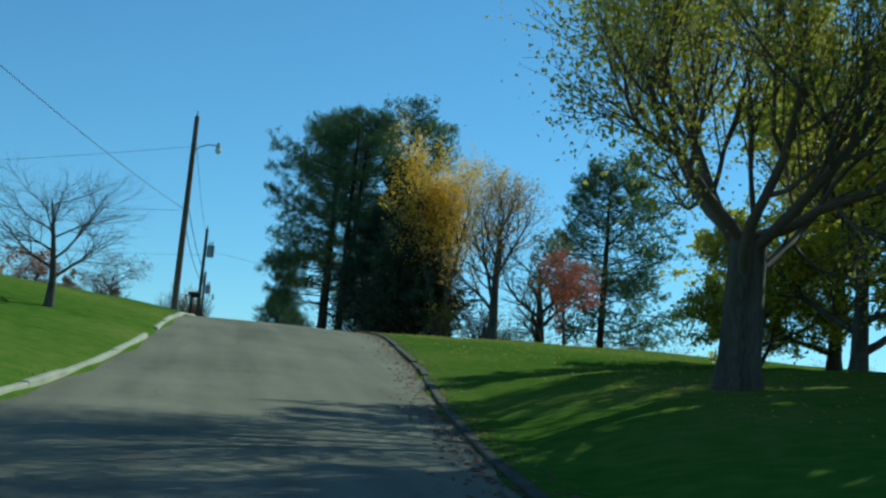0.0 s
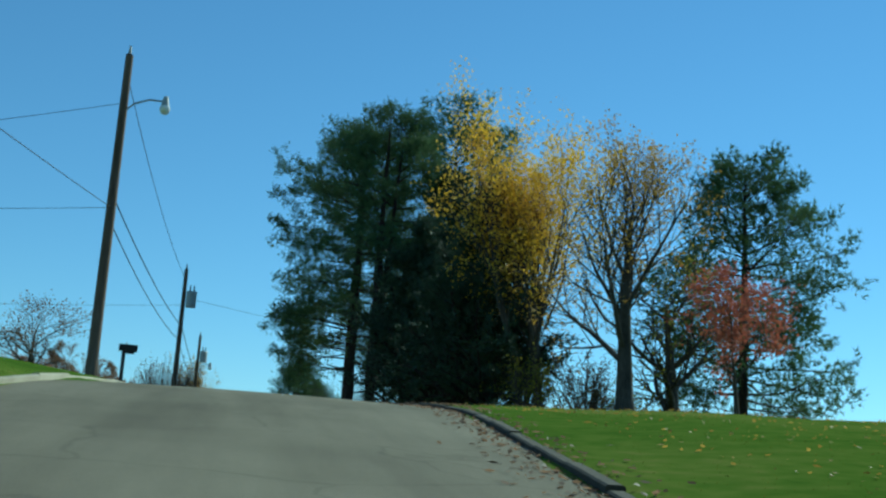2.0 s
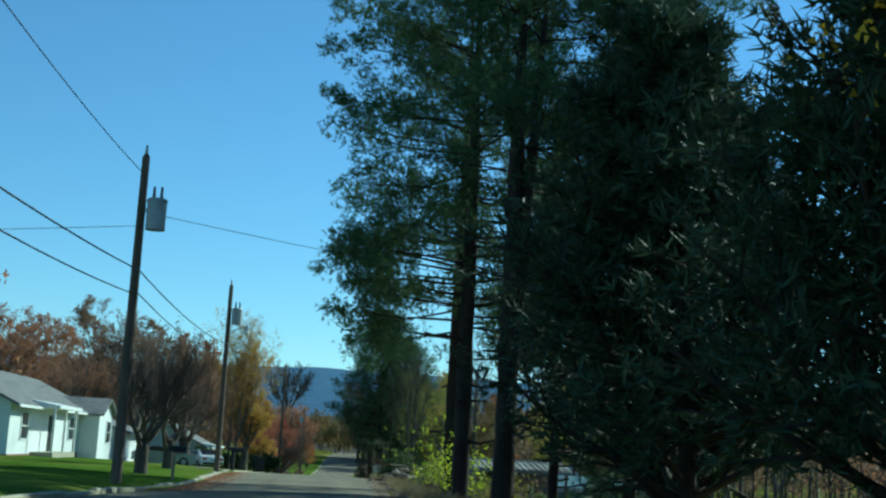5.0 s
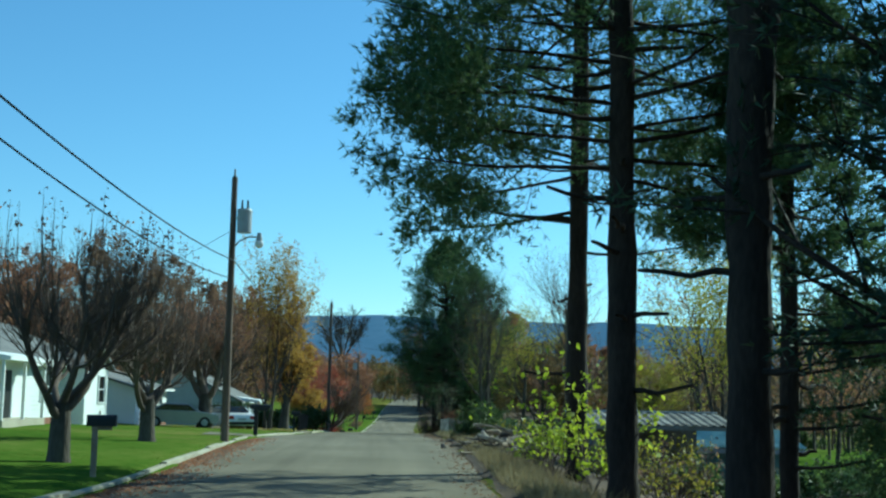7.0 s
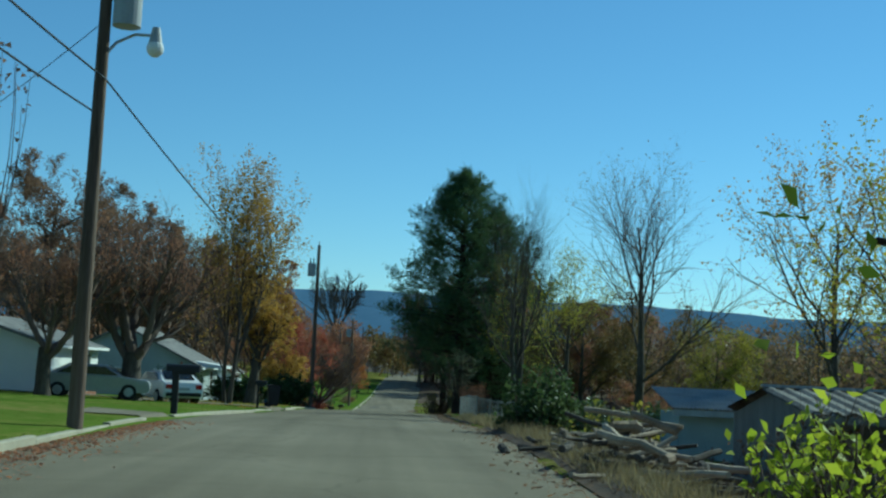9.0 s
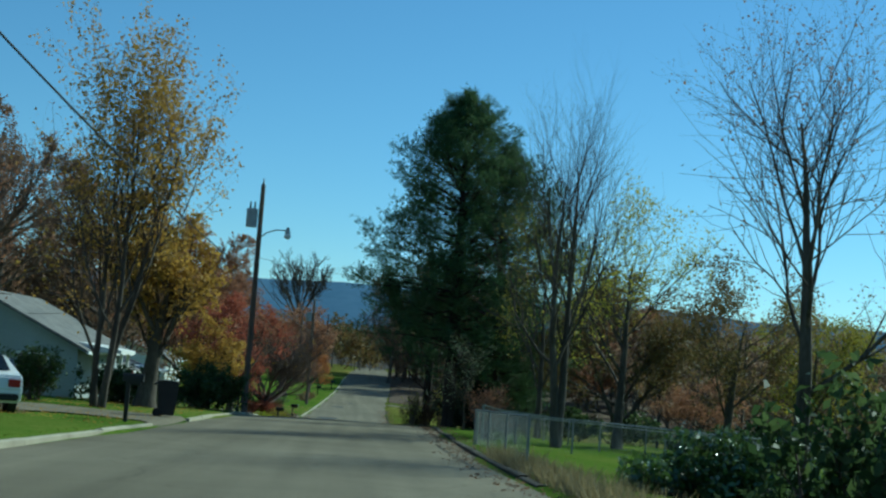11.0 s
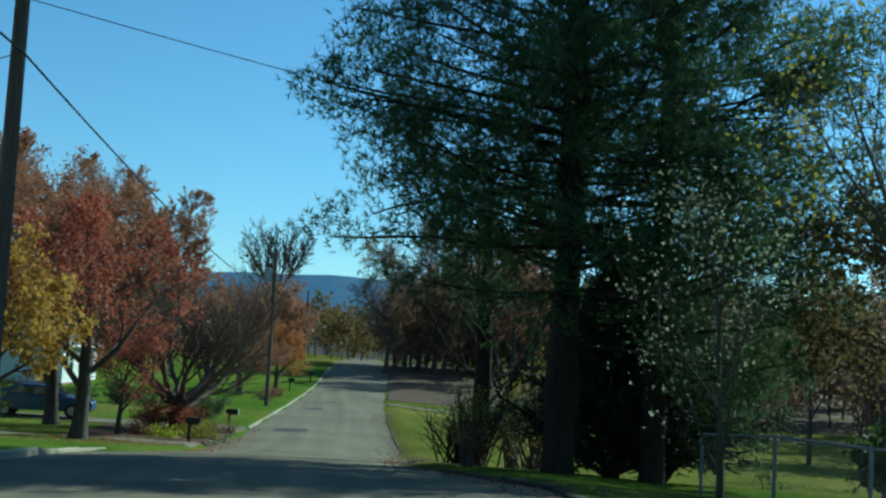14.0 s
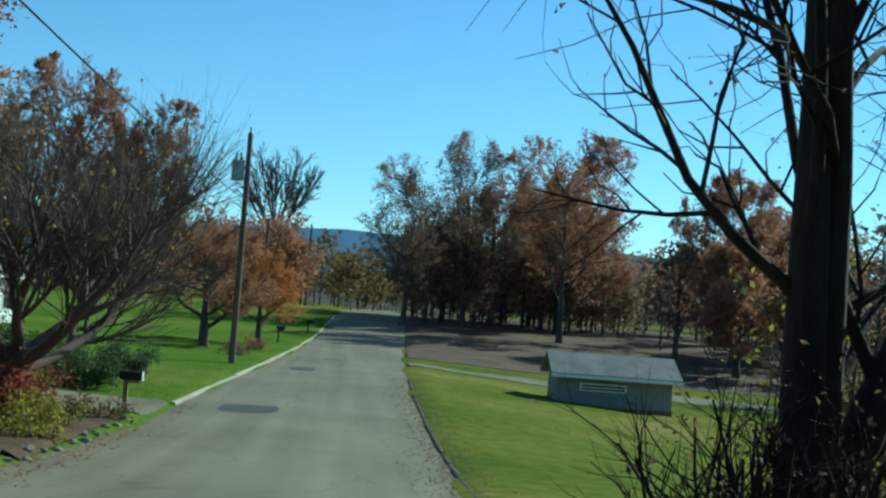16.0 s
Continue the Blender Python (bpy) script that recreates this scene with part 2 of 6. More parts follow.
CAR_BLUE = mat("car_blue", [(0.02, 0.06, 0.16), (0.03, 0.08, 0.2)], 1, 10, 0.25, bump=0, spec=0.6)
TAIL_RED = mat("tail_red", [(0.25, 0.01, 0.01), (0.35, 0.02, 0.015)], 3, 20, 0.2, bump=0)
RUBBER = mat("rubber", [(0.015, 0.015, 0.015), (0.03, 0.03, 0.03)], 3, 30, 0.85)
# distance haze on the ridge is put into these blue stops
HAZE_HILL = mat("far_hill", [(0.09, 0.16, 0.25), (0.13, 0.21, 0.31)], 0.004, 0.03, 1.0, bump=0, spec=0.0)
# brown wood, greyed and lightened to put haze into its colour
HAZED_WOOD = mat("far_wood", [(0.075, 0.072, 0.068), (0.115, 0.1, 0.088), (0.145, 0.118, 0.1)], 0.05, 0.6, 1.0, bump=0, spec=0.0)
GATE_PALE = mat("gate_pale", [(0.15, 0.16, 0.15), (0.22, 0.23, 0.215), (0.28, 0.29, 0.27)], 2.5, 25, 0.85, bump=0.3, by="object", spread=0.3, stretch=(1, 1, 0.2))
PALE_WOOD = mat("pale_wood", [(0.1, 0.1, 0.09), (0.18, 0.178, 0.16), (0.25, 0.245, 0.22)], 2.5, 25, 0.85, bump=0.4, by="object", spread=0.3, stretch=(1, 1, 0.2))
ROCK = mat("field_stone", [(0.1, 0.09, 0.075), (0.2, 0.18, 0.15), (0.32, 0.29, 0.25)], 5, 30, 0.9, bump=0.6, by="object")
BRICK = mat("brick", [(0.16, 0.07, 0.045), (0.28, 0.13, 0.085)], 2, 20, 0.9, bump=0.4)


# ---- builders ----
def obj(name, verts, faces, material, parent=None, label="", smooth=False):
    me = bpy.data.meshes.new(name)
    verts = np.asarray(verts, float)
    if isinstance(faces, np.ndarray):
        n, k = faces.shape
        me.vertices.add(len(verts))
        me.vertices.foreach_set("co", verts.ravel())
        me.loops.add(n * k)
        me.loops.foreach_set("vertex_index", faces.ravel().astype(np.int32))
        me.polygons.add(n)
        me.polygons.foreach_set("loop_start", np.arange(0, n * k, k, dtype=np.int32))
        me.update(calc_edges=True)
    else:
        me.from_pydata([tuple(v) for v in verts], [], faces)
    if smooth:
        me.polygons.foreach_set("use_smooth", np.ones(len(me.polygons), bool))
    me.materials.append(material)
    ob = new(name, me)
    ob.parent = parent
    if label:
        ob["label"] = label
    return ob


def part(name, bm, material, parent, label=""):
    me = bpy.data.meshes.new(name)
    bm.normal_update()
    bm.to_mesh(me)
    bm.free()
    me.materials.append(material)
    ob = new(name, me)
    ob.parent = parent
    if label:
        ob["label"] = label
    return ob


def thing(name, x, y, z, turn=0.0, label="", category="", group="", kind=""):
    ob = new(name)
    ob.matrix_basis = pose(x, y, z, 0, 0, turn)
    return tagged(ob, label, category, group, kind)


def box(bm, x0, x1, y0, y1, z0, z1, bevel=0.0, m=None):
    r = bmesh.ops.create_cube(bm, size=1.0)
    vs = r["verts"]
    bmesh.ops.scale(bm, vec=(x1 - x0, y1 - y0, z1 - z0), verts=vs)
    bmesh.ops.translate(bm, vec=((x0 + x1) / 2, (y0 + y1) / 2, (z0 + z1) / 2), verts=vs)
    if bevel:
        es = list({e for v in vs for e in v.link_edges})
        vs = list({v for f in bmesh.ops.bevel(bm, geom=es, offset=bevel, segments=2, affect="EDGES")["faces"] for v in f.verts} | {v for v in vs if v.is_valid})
    if m is not None:
        bmesh.ops.transform(bm, matrix=m, verts=vs)
    return bm


def boxed(*a, **k):
    return box(bmesh.new(), *a, **k)


def prism(profile, axis, a, b):
    """A closed outline swept from a to b along axis x or y; the outline is (other horizontal axis, z)."""
    bm = bmesh.new()
    rows = []
    for s in (a, b):
        rows.append([bm.verts.new((s, u, w) if axis == "x" else (u, s, w)) for u, w in profile])
    n = len(profile)
    for i in range(n):
        bm.faces.new((rows[0][i], rows[0][(i + 1) % n], rows[1][(i + 1) % n], rows[1][i]))
    bm.faces.new(rows[0][::-1])
    bm.faces.new(rows[1])
    bmesh.ops.recalc_face_normals(bm, faces=bm.faces)
    return bm


def tubes(pts, rad, k):
    """Tapered tubes: pts (m, n, 3), rad (m, n). Returns verts and quads."""
    m, n, _ = pts.shape
    d = np.gradient(pts, axis=1)
    d /= np.linalg.norm(d, axis=2, keepdims=True) + 1e-9
    ref = np.where(np.abs(d[..., 2:3]) > 0.9, np.array([1.0, 0, 0]), np.array([0, 0, 1.0]))
    u = np.cross(d, ref)
    u /= np.linalg.norm(u, axis=2, keepdims=True) + 1e-9
    w = np.cross(d, u)
    a = np.arange(k) * 2 * np.pi / k
    ring = u[:, :, None] * np.cos(a)[None, None, :, None] + w[:, :, None] * np.sin(a)[None, None, :, None]
    v = (pts[:, :, None] + ring * rad[:, :, None, None]).reshape(-1, 3)
    i = np.arange(m)[:, None, None] * n * k + np.arange(n - 1)[None, :, None] * k + np.arange(k)[None, None, :]
    j = np.arange(m)[:, None, None] * n * k + np.arange(n - 1)[None, :, None] * k + ((np.arange(k) + 1) % k)[None, None, :]
    f = np.stack([i, j, j + k, i + k], -1).reshape(-1, 4)
    return v, f


def wire(points, r, k=6):
    v, f = tubes(np.array([points], float), np.full((1, len(points)), r), k)
    return v, f


def unit(v):
    return v / (np.linalg.norm(v, axis=-1, keepdims=True) + 1e-9)


def grow(rng, P, D, L, R, specs, flat=1.0, flat_from=1):
    """Branch levels grown outwards. A spec: steps, sides, wander, lift, taper, children, first, angle, ratio, shape."""
    P, D, L, R = (np.asarray(a, float) for a in (P, D, L, R))
    out, last = [], None
    for level, (n, k, wander, lift, taper, kids, first, angle, ratio, shape) in enumerate(specs):
        m = len(P)
        pts, dirs = np.zeros((m, n + 1, 3)), np.zeros((m, n + 1, 3))
        pts[:, 0], dirs[:, 0], d = P, D, D.copy()
        for i in range(n):
            d = unit(d + rng.normal(0, wander, (m, 3)) + np.array([0, 0, lift]))
            pts[:, i + 1] = pts[:, i] + d * (L / n)[:, None]
            dirs[:, i + 1] = d
        s = np.linspace(0, 1, n + 1)
        rad = R[:, None] * (1 - (1 - taper) * s)[None]
        out.append([pts, rad, k])
        last = (pts, dirs)
        if kids:
            j = np.arange(kids)
            ss = first + (1 - first) * (j[None] + rng.random((m, kids))) / kids
            q = ss * n
            i0 = np.minimum(q.astype(int), n - 1)
            fr = (q - i0)[..., None]
            mi = np.arange(m)[:, None]
            base = pts[mi, i0] * (1 - fr) + pts[mi, i0 + 1] * fr
            dd = dirs[mi, i0 + 1]
            az = rng.random((m, 1)) * 6.28 + j[None] * 2.4 + rng.normal(0, 0.4, (m, kids))
            ref = np.where(np.abs(dd[..., 2:3]) > 0.9, np.array([1.0, 0, 0]), np.array([0, 0, 1.0]))
            u = unit(np.cross(dd, ref))
            w = np.cross(dd, u)
            side = u * np.cos(az)[..., None] + w * np.sin(az)[..., None]
            if level >= flat_from and flat < 1:
                side = unit(side * np.array([1, 1, flat]))
            an = np.radians(angle + rng.normal(0, 9, (m, kids)))[..., None]
            P = base.reshape(-1, 3)
            D = unit(dd * np.cos(an) + side * np.sin(an)).reshape(-1, 3)
            R = (np.take_along_axis(rad, i0, 1) * 0.54).ravel()
            L = (L[:, None] * ratio * (1 - shape * (ss - first) / (1 - first)) * (0.75 + 0.5 * rng.random((m, kids)))).ravel()
    return out, last


def sized(levels, h, w):
    """Stretch grown levels to a height h and a crown width w; returns the levels."""
    p = levels[-1][0].reshape(-1, 3)
    sz = h / np.percentile(p[:, 2], 99.5)
    c = np.array([np.median(p[:, 0]), np.median(p[:, 1])]) * 0
    s = (w / 2) / np.percentile(np.hypot(p[:, 0] - c[0], p[:, 1] - c[1]), 95)
    for lv in levels:
        lv[0][..., 2] *= sz
        lv[0][..., :2] *= s
    return levels


def domed(levels, h, w, centre=0.6, keep=0.2):
    """Draw the branch ends that stick out back towards a rounded crown."""
    for lv in levels[1:]:
        p = lv[0]
        q = (p - np.array([0, 0, h * centre])) / np.array([w / 2, w / 2, h * (1 - centre)])
        q[..., 2] = np.where(q[..., 2] < 0, q[..., 2] * 0.6, q[..., 2])
        rho = np.linalg.norm(q, axis=-1, keepdims=True) + 1e-6
        k = np.where(rho > 1, (1 + keep * (rho - 1)) / rho, 1)
        lv[0][:] = (p - np.array([0, 0, h * centre])) * k + np.array([0, 0, h * centre])


def flared(level, by=0.35, over=0.9):
    """Widen the foot of a trunk."""
    z = level[0][..., 2]
    level[1] *= 1 + by * np.clip(1 - (z + 0.25) / over, 0, 1) ** 2


def limbs_of(levels, first):
    """Each branch of the level called first, with all that grows from it, as tubes."""
    m = len(levels[first][0])
    for i in range(m):
        chunk = []
        for pts, rad, k in levels[first:]:
            q = len(pts) // m
            chunk.append(tubes(pts[i * q:(i + 1) * q], rad[i * q:(i + 1) * q], k))
        yield joined(chunk)


def joined(chunks):
    vs, fs, n = [], [], 0
    for v, f in chunks:
        vs.append(v)
        fs.append(f + n)
        n += len(v)
    return np.concatenate(vs), np.concatenate(fs)


def leaves(rng, centres, size, folded=False):
    """A leaf at each centre: a folded one of four corners, or a plain one of three."""
    m = len(centres)
    a, b = unit(rng.normal(0, 1, (m, 3))), rng.normal(0, 1, (m, 3))
    b = unit(np.cross(a, b))
    c = np.cross(a, b)
    s = (size * (0.6 + 0.8 * rng.random(m)))[:, None]
    if not folded:
        v = np.stack([centres - a * s * 0.9, centres + (a * 0.65 + b * 0.75) * s, centres + (a * 0.65 - b * 0.75) * s], 1).reshape(-1, 3)
        return v, np.arange(3 * m).reshape(-1, 3)
    v = np.stack([centres - a * s, centres + b * s * 0.55 + c * s * 0.2, centres + a * s, centres - b * s * 0.55 + c * s * 0.2], 1).reshape(-1, 3)
    return v, np.arange(4 * m).reshape(-1, 4)


def tufts(rng, centres, dirs, size, count, spread=0.8, width=0.05):
    """Tufts of narrow needles that radiate from each centre."""
    m = len(centres)
    d = unit(dirs[:, None] + rng.normal(0, spread, (m, count, 3))).reshape(-1, 3)
    c = np.repeat(centres, count, 0)
    s = (size * (0.6 + 0.7 * rng.random(len(c))))[:, None]
    w = unit(np.cross(d, rng.normal(0, 1, d.shape))) * s * width
    v = np.stack([c - w, c + w, c + d * s], 1).reshape(-1, 3)
    return v, np.arange(3 * len(c)).reshape(-1, 3)


def sample(rng, last, count, first=0.2, jitter=0.1):
    pts, dirs = last
    m, n, _ = pts.shape
    i = rng.integers(0, m, count)
    q = (first + (1 - first) * rng.random(count)) * (n - 1)
    j = np.minimum(q.astype(int), n - 2)
    f = (q - j)[:, None]
    return pts[i, j] * (1 - f) + pts[i, j + 1] * f + rng.normal(0, jitter, (count, 3)), dirs[i, j + 1]


def plant(name, x, y, z, levels, bark, crown, crown_mat, label, category="tree", group="", twig=TWIG):
    t = thing(name, x, y, z, 0, label, category, group)
    obj("trunk", *tubes(*levels[0]), bark, t, smooth=True)
    for v, f in limbs_of(levels, 1):
        obj("limb", v, f, twig, t, smooth=True)
    if crown is not None:
        obj("crown", *crown, crown_mat, t)
    return t


def broadleaf(x, y, z, h, w, r, seed, label, leaf=None, count=0, size=0.07, stems=1, fork=0.3, limbs=7, angle=42, lift=0.06, twigs=(6, 6), ratio=0.62, crown_ratio=0.75, lean=(0, 0), group="", jitter=0.12, name="tree", dome=False, splay=None, slim=1.0, sway=1.0, bark=None, fine=1):
    """A broad-leaved tree: a short trunk (or several stems), ascending limbs, branches and twigs, and leaves where any hang."""
    rng = np.random.default_rng(seed)
    P = np.zeros((stems, 3))
    P[:, :2] += rng.normal(0, r * 1.2 if stems > 1 else 0, (stems, 2))
    P[:, 2] = -0.25
    D = np.tile([lean[0], lean[1], 1.0], (stems, 1)) + rng.normal(0, 0.12 if stems > 1 else 0.02, (stems, 3))
    if splay:
        P[:, :2] *= 0.15
        D = np.array([[u, q, 1.0] for u, q in splay])
    L = h * 0.8 * (0.85 + 0.25 * rng.random(stems))
    R = np.full(stems, r) * (1 if stems == 1 else 0.65)
    specs = [(9, 10, 0.035, 0.02, 0.14, limbs, fork, angle, crown_ratio * 0.75, 0.35),
             (6, 6, 0.1 * sway, lift, 0.25, twigs[0], 0.2, 38, ratio, 0.35),
             (4, 3, 0.13 * sway, lift, 0.3, twigs[1], 0.15, 35, ratio, 0.3),
             (fine, 3, 0.16 * sway, lift, 0.4, 0, 0, 0, 0, 0)]
    chunks, last = grow(rng, P, unit(D), L, R, specs)
    sized(chunks, h, w)
    for lv in chunks[1:]:
        lv[1] *= slim
    if dome:
        domed(chunks, h, w)
        last = (chunks[-1][0], last[1])
    flared(chunks[0])
    crown = leaves(rng, sample(rng, last, count, 0.1, jitter)[0], size) if count else None
    return plant(name, x, y, z, chunks, bark or BARK, crown, leaf, label, group=group, twig=bark or BARK)


def vase_tree(x, y, z, h, w, r, seed, label, arms=11, least=0.032):
    """A bare tree whose arms fan out from the top of a clear trunk to an even rounded crown."""
    rng = np.random.default_rng(seed)
    foot = h * 0.36
    ang = np.radians(3 + 37 * np.sqrt((np.arange(arms) + 0.5) / arms))
    az = np.arange(arms) * 2.4 + rng.normal(0, 0.2, arms)
    D = np.stack([np.sin(ang) * np.cos(az), np.sin(ang) * np.sin(az), np.cos(ang)], 1)
    P = np.stack([0 * az, 0 * az, foot * (0.8 + 0.2 * rng.random(arms))], 1)
    L = (h - foot) * (0.72 - 0.16 * (ang / ang.max()) ** 2)
    trunk, _ = grow(rng, [[0, 0, -0.3]], [[0, 0, 1.0]], [foot + 0.5], [r], [(5, 10, 0.01, 0, 0.75, 0, 0, 0, 0, 0)])
    specs = [(8, 6, 0.025, 0.0, 0.3, 8, 0.35, 17, 0.46, 0.5),
             (5, 4, 0.06, 0.02, 0.35, 5, 0.25, 22, 0.5, 0.35),
             (3, 3, 0.08, 0.02, 0.4, 3, 0.2, 24, 0.5, 0.3),
             (2, 3, 0.1, 0.02, 0.5, 0, 0, 0, 0, 0)]
    chunks, last = grow(rng, P, D, L, np.full(arms, r * 0.36), specs)
    for lv in chunks:
        lv[1][:] = np.maximum(lv[1], least)
    levels = trunk + chunks
    domed(levels, h, w, 0.62, 0.1)
    return plant("tree", x, y, z, levels, BARK, None, None, label, twig=BARK)


def pollard(x, y, z, h, w, r, seed, label, leaf=None, count=0, size=0.06, group="", arms=5, shoots=(6, 8, 3), jitter=0.08, trunk=0.26, angle=50, slim=1.0, lift=0.1, whips=0):
    """A lawn tree cut back in the past: short thick trunk, spreading knotted limbs and many upright shoots."""
    rng = np.random.default_rng(seed)
    specs = [(4, 12, 0.03, 0.0, 0.8, arms, 0.7, angle, 0.455 / trunk, 0.1),
             (6, 8, 0.12, lift, 0.45, shoots[0], 0.3, 40, 0.55, 0.2),
             (5, 5, 0.12, 0.16, 0.45, shoots[1], 0.25, 30, 0.85, 0.2),
             (4, 3, 0.08, 0.16, 0.3, shoots[2], 0.2, 25, 0.6, 0.2),
             (1, 3, 0.1, 0.12, 0.4, 0, 0, 0, 0, 0)]
    chunks, last = grow(rng, [[0, 0, -0.2]], [[0, 0, 1.0]], [h * trunk], [r], specs)
    sized(chunks, h, w)
    for lv in chunks[1:]:
        lv[1] *= slim
    flared(chunks[0], 0.3, 0.5)
    crown = leaves(rng, sample(rng, last, count, 0.1, jitter)[0], size) if count else None
    if whips:
        # long straight shoots above the crown, each with a few leaves left at its tip
        src = chunks[2][0][:, -1]
        p0 = src[np.arange(whips) * len(src) // whips]
        out = unit(p0 * np.array([1, 1, 0]) + 1e-6)
        tip = p0 + out * (0.1 + 0.5 * rng.random((whips, 1))) + np.array([0, 0, 1.0]) * (h * (0.86 + 0.26 * rng.random((whips, 1))) - p0[:, 2:]).clip(0.5, 3.2)
        k = np.linspace(0, 1, 5)[None, :, None]
        path = p0[:, None] * (1 - k) + tip[:, None] * k + out[:, None] * 0.12 * np.sin(k * math.pi)
        chunks.append([path, np.tile(np.linspace(0.014, 0.004, 5), (whips, 1)), 3])
        at = tip.repeat(7, 0) + rng.normal(0, 0.08, (whips * 7, 3)) - np.array([0, 0, 0.5]) * rng.random((whips * 7, 1))
        tuft = leaves(rng, at, 0.05)
        crown = joined([crown, tuft]) if crown else tuft
        leaf = leaf or LEAF_BROWN
    return plant("tree", x, y, z, chunks, BARK, crown, leaf, label, group=group, twig=TWIG)


def white_pine(x, y, z, h, r, seed, label, profile, bare=0.3, whorl=0.8, per=5, gaps=0.15, tuft=20000, size=0.16, needles=8, width=0.06, material=None, group="", kids=(8, 5), flat=0.35, first=0.45, jitter=0.06, spread=0.8, limbs=(), clear=None, stem=None, stubs=0, even=0.5, rise=(-4, 8, 42)):
    """A white pine: a straight trunk, whorls of level limbs out to a profile of (share of height, reach), and needle tufts in plates on the outer twigs.
    limbs: single limbs of their own as (height, azimuth, length, rise). clear: no limbs towards the road below this height. stem: (height, east, north) of a second leader."""
    rng = np.random.default_rng(seed)
    zs = np.linspace(-0.25, h, 27)
    bend = np.cumsum(rng.normal(0, 0.012, (27, 2)), 0)
    trunk = np.concatenate([bend, zs[:, None]], 1)[None]
    rad = (r * np.interp(zs / h, [0, 0.5, 0.9, 1], [1, 0.72, 0.22, 0.05]) * (1 + np.clip(rng.normal(0, 0.08, 27), -0.08, 0.2)))[None]
    if stem:
        f, ex, ny = stem
        w = np.clip((zs - f) / (h - f), 0, 1) ** 0.7
        s2 = trunk[0] + np.stack([ex * w, ny * w, 0 * w], 1)
        s2[:, 2] = np.minimum(np.maximum(zs, f), h * 0.94)
        trunk, rad = np.concatenate([trunk, s2[None]]), np.concatenate([rad, rad * np.where(zs > f - 0.5, 0.75, 0.3)[None]])
    rows, q, turn = [], bare * h, rng.random() * 6.28
    while q < h * 0.985:
        f = q / h
        reach = np.interp(f, [p[0] for p in profile], [p[1] for p in profile])
        turn += 0.7
        for k in range(per):
            az, u = turn + k * 2 * math.pi / per + rng.normal(0, 0.22), rng.random(3)
            low = clear and math.cos(az) < 0.25 and q < clear
            if u[0] > gaps and not low:
                el = np.interp(f, [bare, (bare + 1) / 2, 1.0], rise) + rng.normal(0, 6)
                rows.append((q + rng.normal(0, 0.1), az, reach * (even + (1.12 - even) * u[1]), el, stem is not None and q > stem[0] + 1 and u[2] < 0.45))
        q += whorl * np.interp(f, [bare, 1], [1.0, 0.55])
    rows += [(q, radians(az), length, el, False) for q, az, length, el in limbs]
    hs = np.array([v[0] for v in rows])
    az, el, L = np.array([v[1] for v in rows]), np.radians([v[3] for v in rows]), np.array([v[2] for v in rows])
    which = np.array([int(v[4]) for v in rows])
    P = np.stack([[np.interp(a, zs, trunk[w, :, 0]), np.interp(a, zs, trunk[w, :, 1]), a] for a, w in zip(hs, which)])
    D = np.stack([np.cos(az) * np.cos(el), np.sin(az) * np.cos(el), np.sin(el)], 1)
    specs = [(7, 5, 0.06, 0.015, 0.3, kids[0], 0.3, 46, 0.4, 0.45),
             (4, 3, 0.1, 0.04, 0.3, kids[1], 0.25, 40, 0.5, 0.2),
             (1, 3, 0.12, 0.1, 0.4, 0, 0, 0, 0, 0)]
    chunks, (pts, dirs) = grow(rng, P, D, L, 0.016 + 0.009 * L, specs, flat, 0)
    for lv in chunks[1:]:
        lv[1] *= 0.6
    levels = [[trunk, rad, 12]] + chunks
    flared(levels[0], 0.3, 0.8)
    share = np.repeat(L * np.where(np.arange(len(L)) >= len(L) - len(limbs), 1.8, 1.0), len(pts) // len(L))
    i = rng.choice(len(pts), tuft, p=share / share.sum())
    at = (first + (1.05 - first) * rng.random(tuft))[:, None]
    c = pts[i, 0] * (1 - at) + pts[i, 1] * at + rng.normal(0, jitter, (tuft, 3))
    t = plant("pine_tree", x, y, z, levels, BARK_PINE, tufts(rng, c, dirs[i, 1] + np.array([0, 0, 0.35]), size, needles, spread, width), material or NEEDLE_MID, label, group=group, twig=BARK_PINE)
    for i in range(stubs):
        # dead limbs broken short along the clear trunk
        q, az, zz = 0.4 + 1.3 * rng.random() ** 1.5, rng.random() * 6.28, h * (0.1 + (bare + 0.14) * (i + rng.random()) / stubs)
        p = np.array([0, 0, zz]) + np.outer(np.linspace(0.05, 1.0, 5), [math.cos(az) * (q + r), math.sin(az) * (q + r), 0.1 * q])
        p[2:, 2] -= 0.06 * q
        v, f = tubes(p[None] + rng.normal(0, 0.025, (1, 5, 3)), np.linspace(0.062, 0.03, 5)[None], 6)
        obj("branch_stub", v, f, BARK_PINE, t)
    return t


def cedar(x, y, z, h, w, seed, label, count=14000, material=None, size=0.32, width=0.09):
    """A dense conifer, clothed to the ground: sprays on upswept limbs with an uneven outline."""
    rng = np.random.default_rng(seed)
    specs = [(10, 8, 0.015, 0.02, 0.1, 90, 0.03, 62, w / 2 / h * 1.25, 0.85),
             (5, 3, 0.09, 0.07, 0.3, 9, 0.15, 45, 0.4, 0.4),
             (1, 3, 0.12, 0.08, 0.4, 0, 0, 0, 0, 0)]
    chunks, last = grow(rng, [[0, 0, -0.2]], [[0, 0, 1.0]], [h], [0.2], specs)
    sized(chunks, h, w)
    c, d = sample(rng, last, count, 0.0, 0.12)
    return plant("cedar_tree", x, y, z, chunks, BARK_PINE, tufts(rng, c, d, size, 4, 0.7, width), material or CEDAR, label, twig=BARK_PINE)


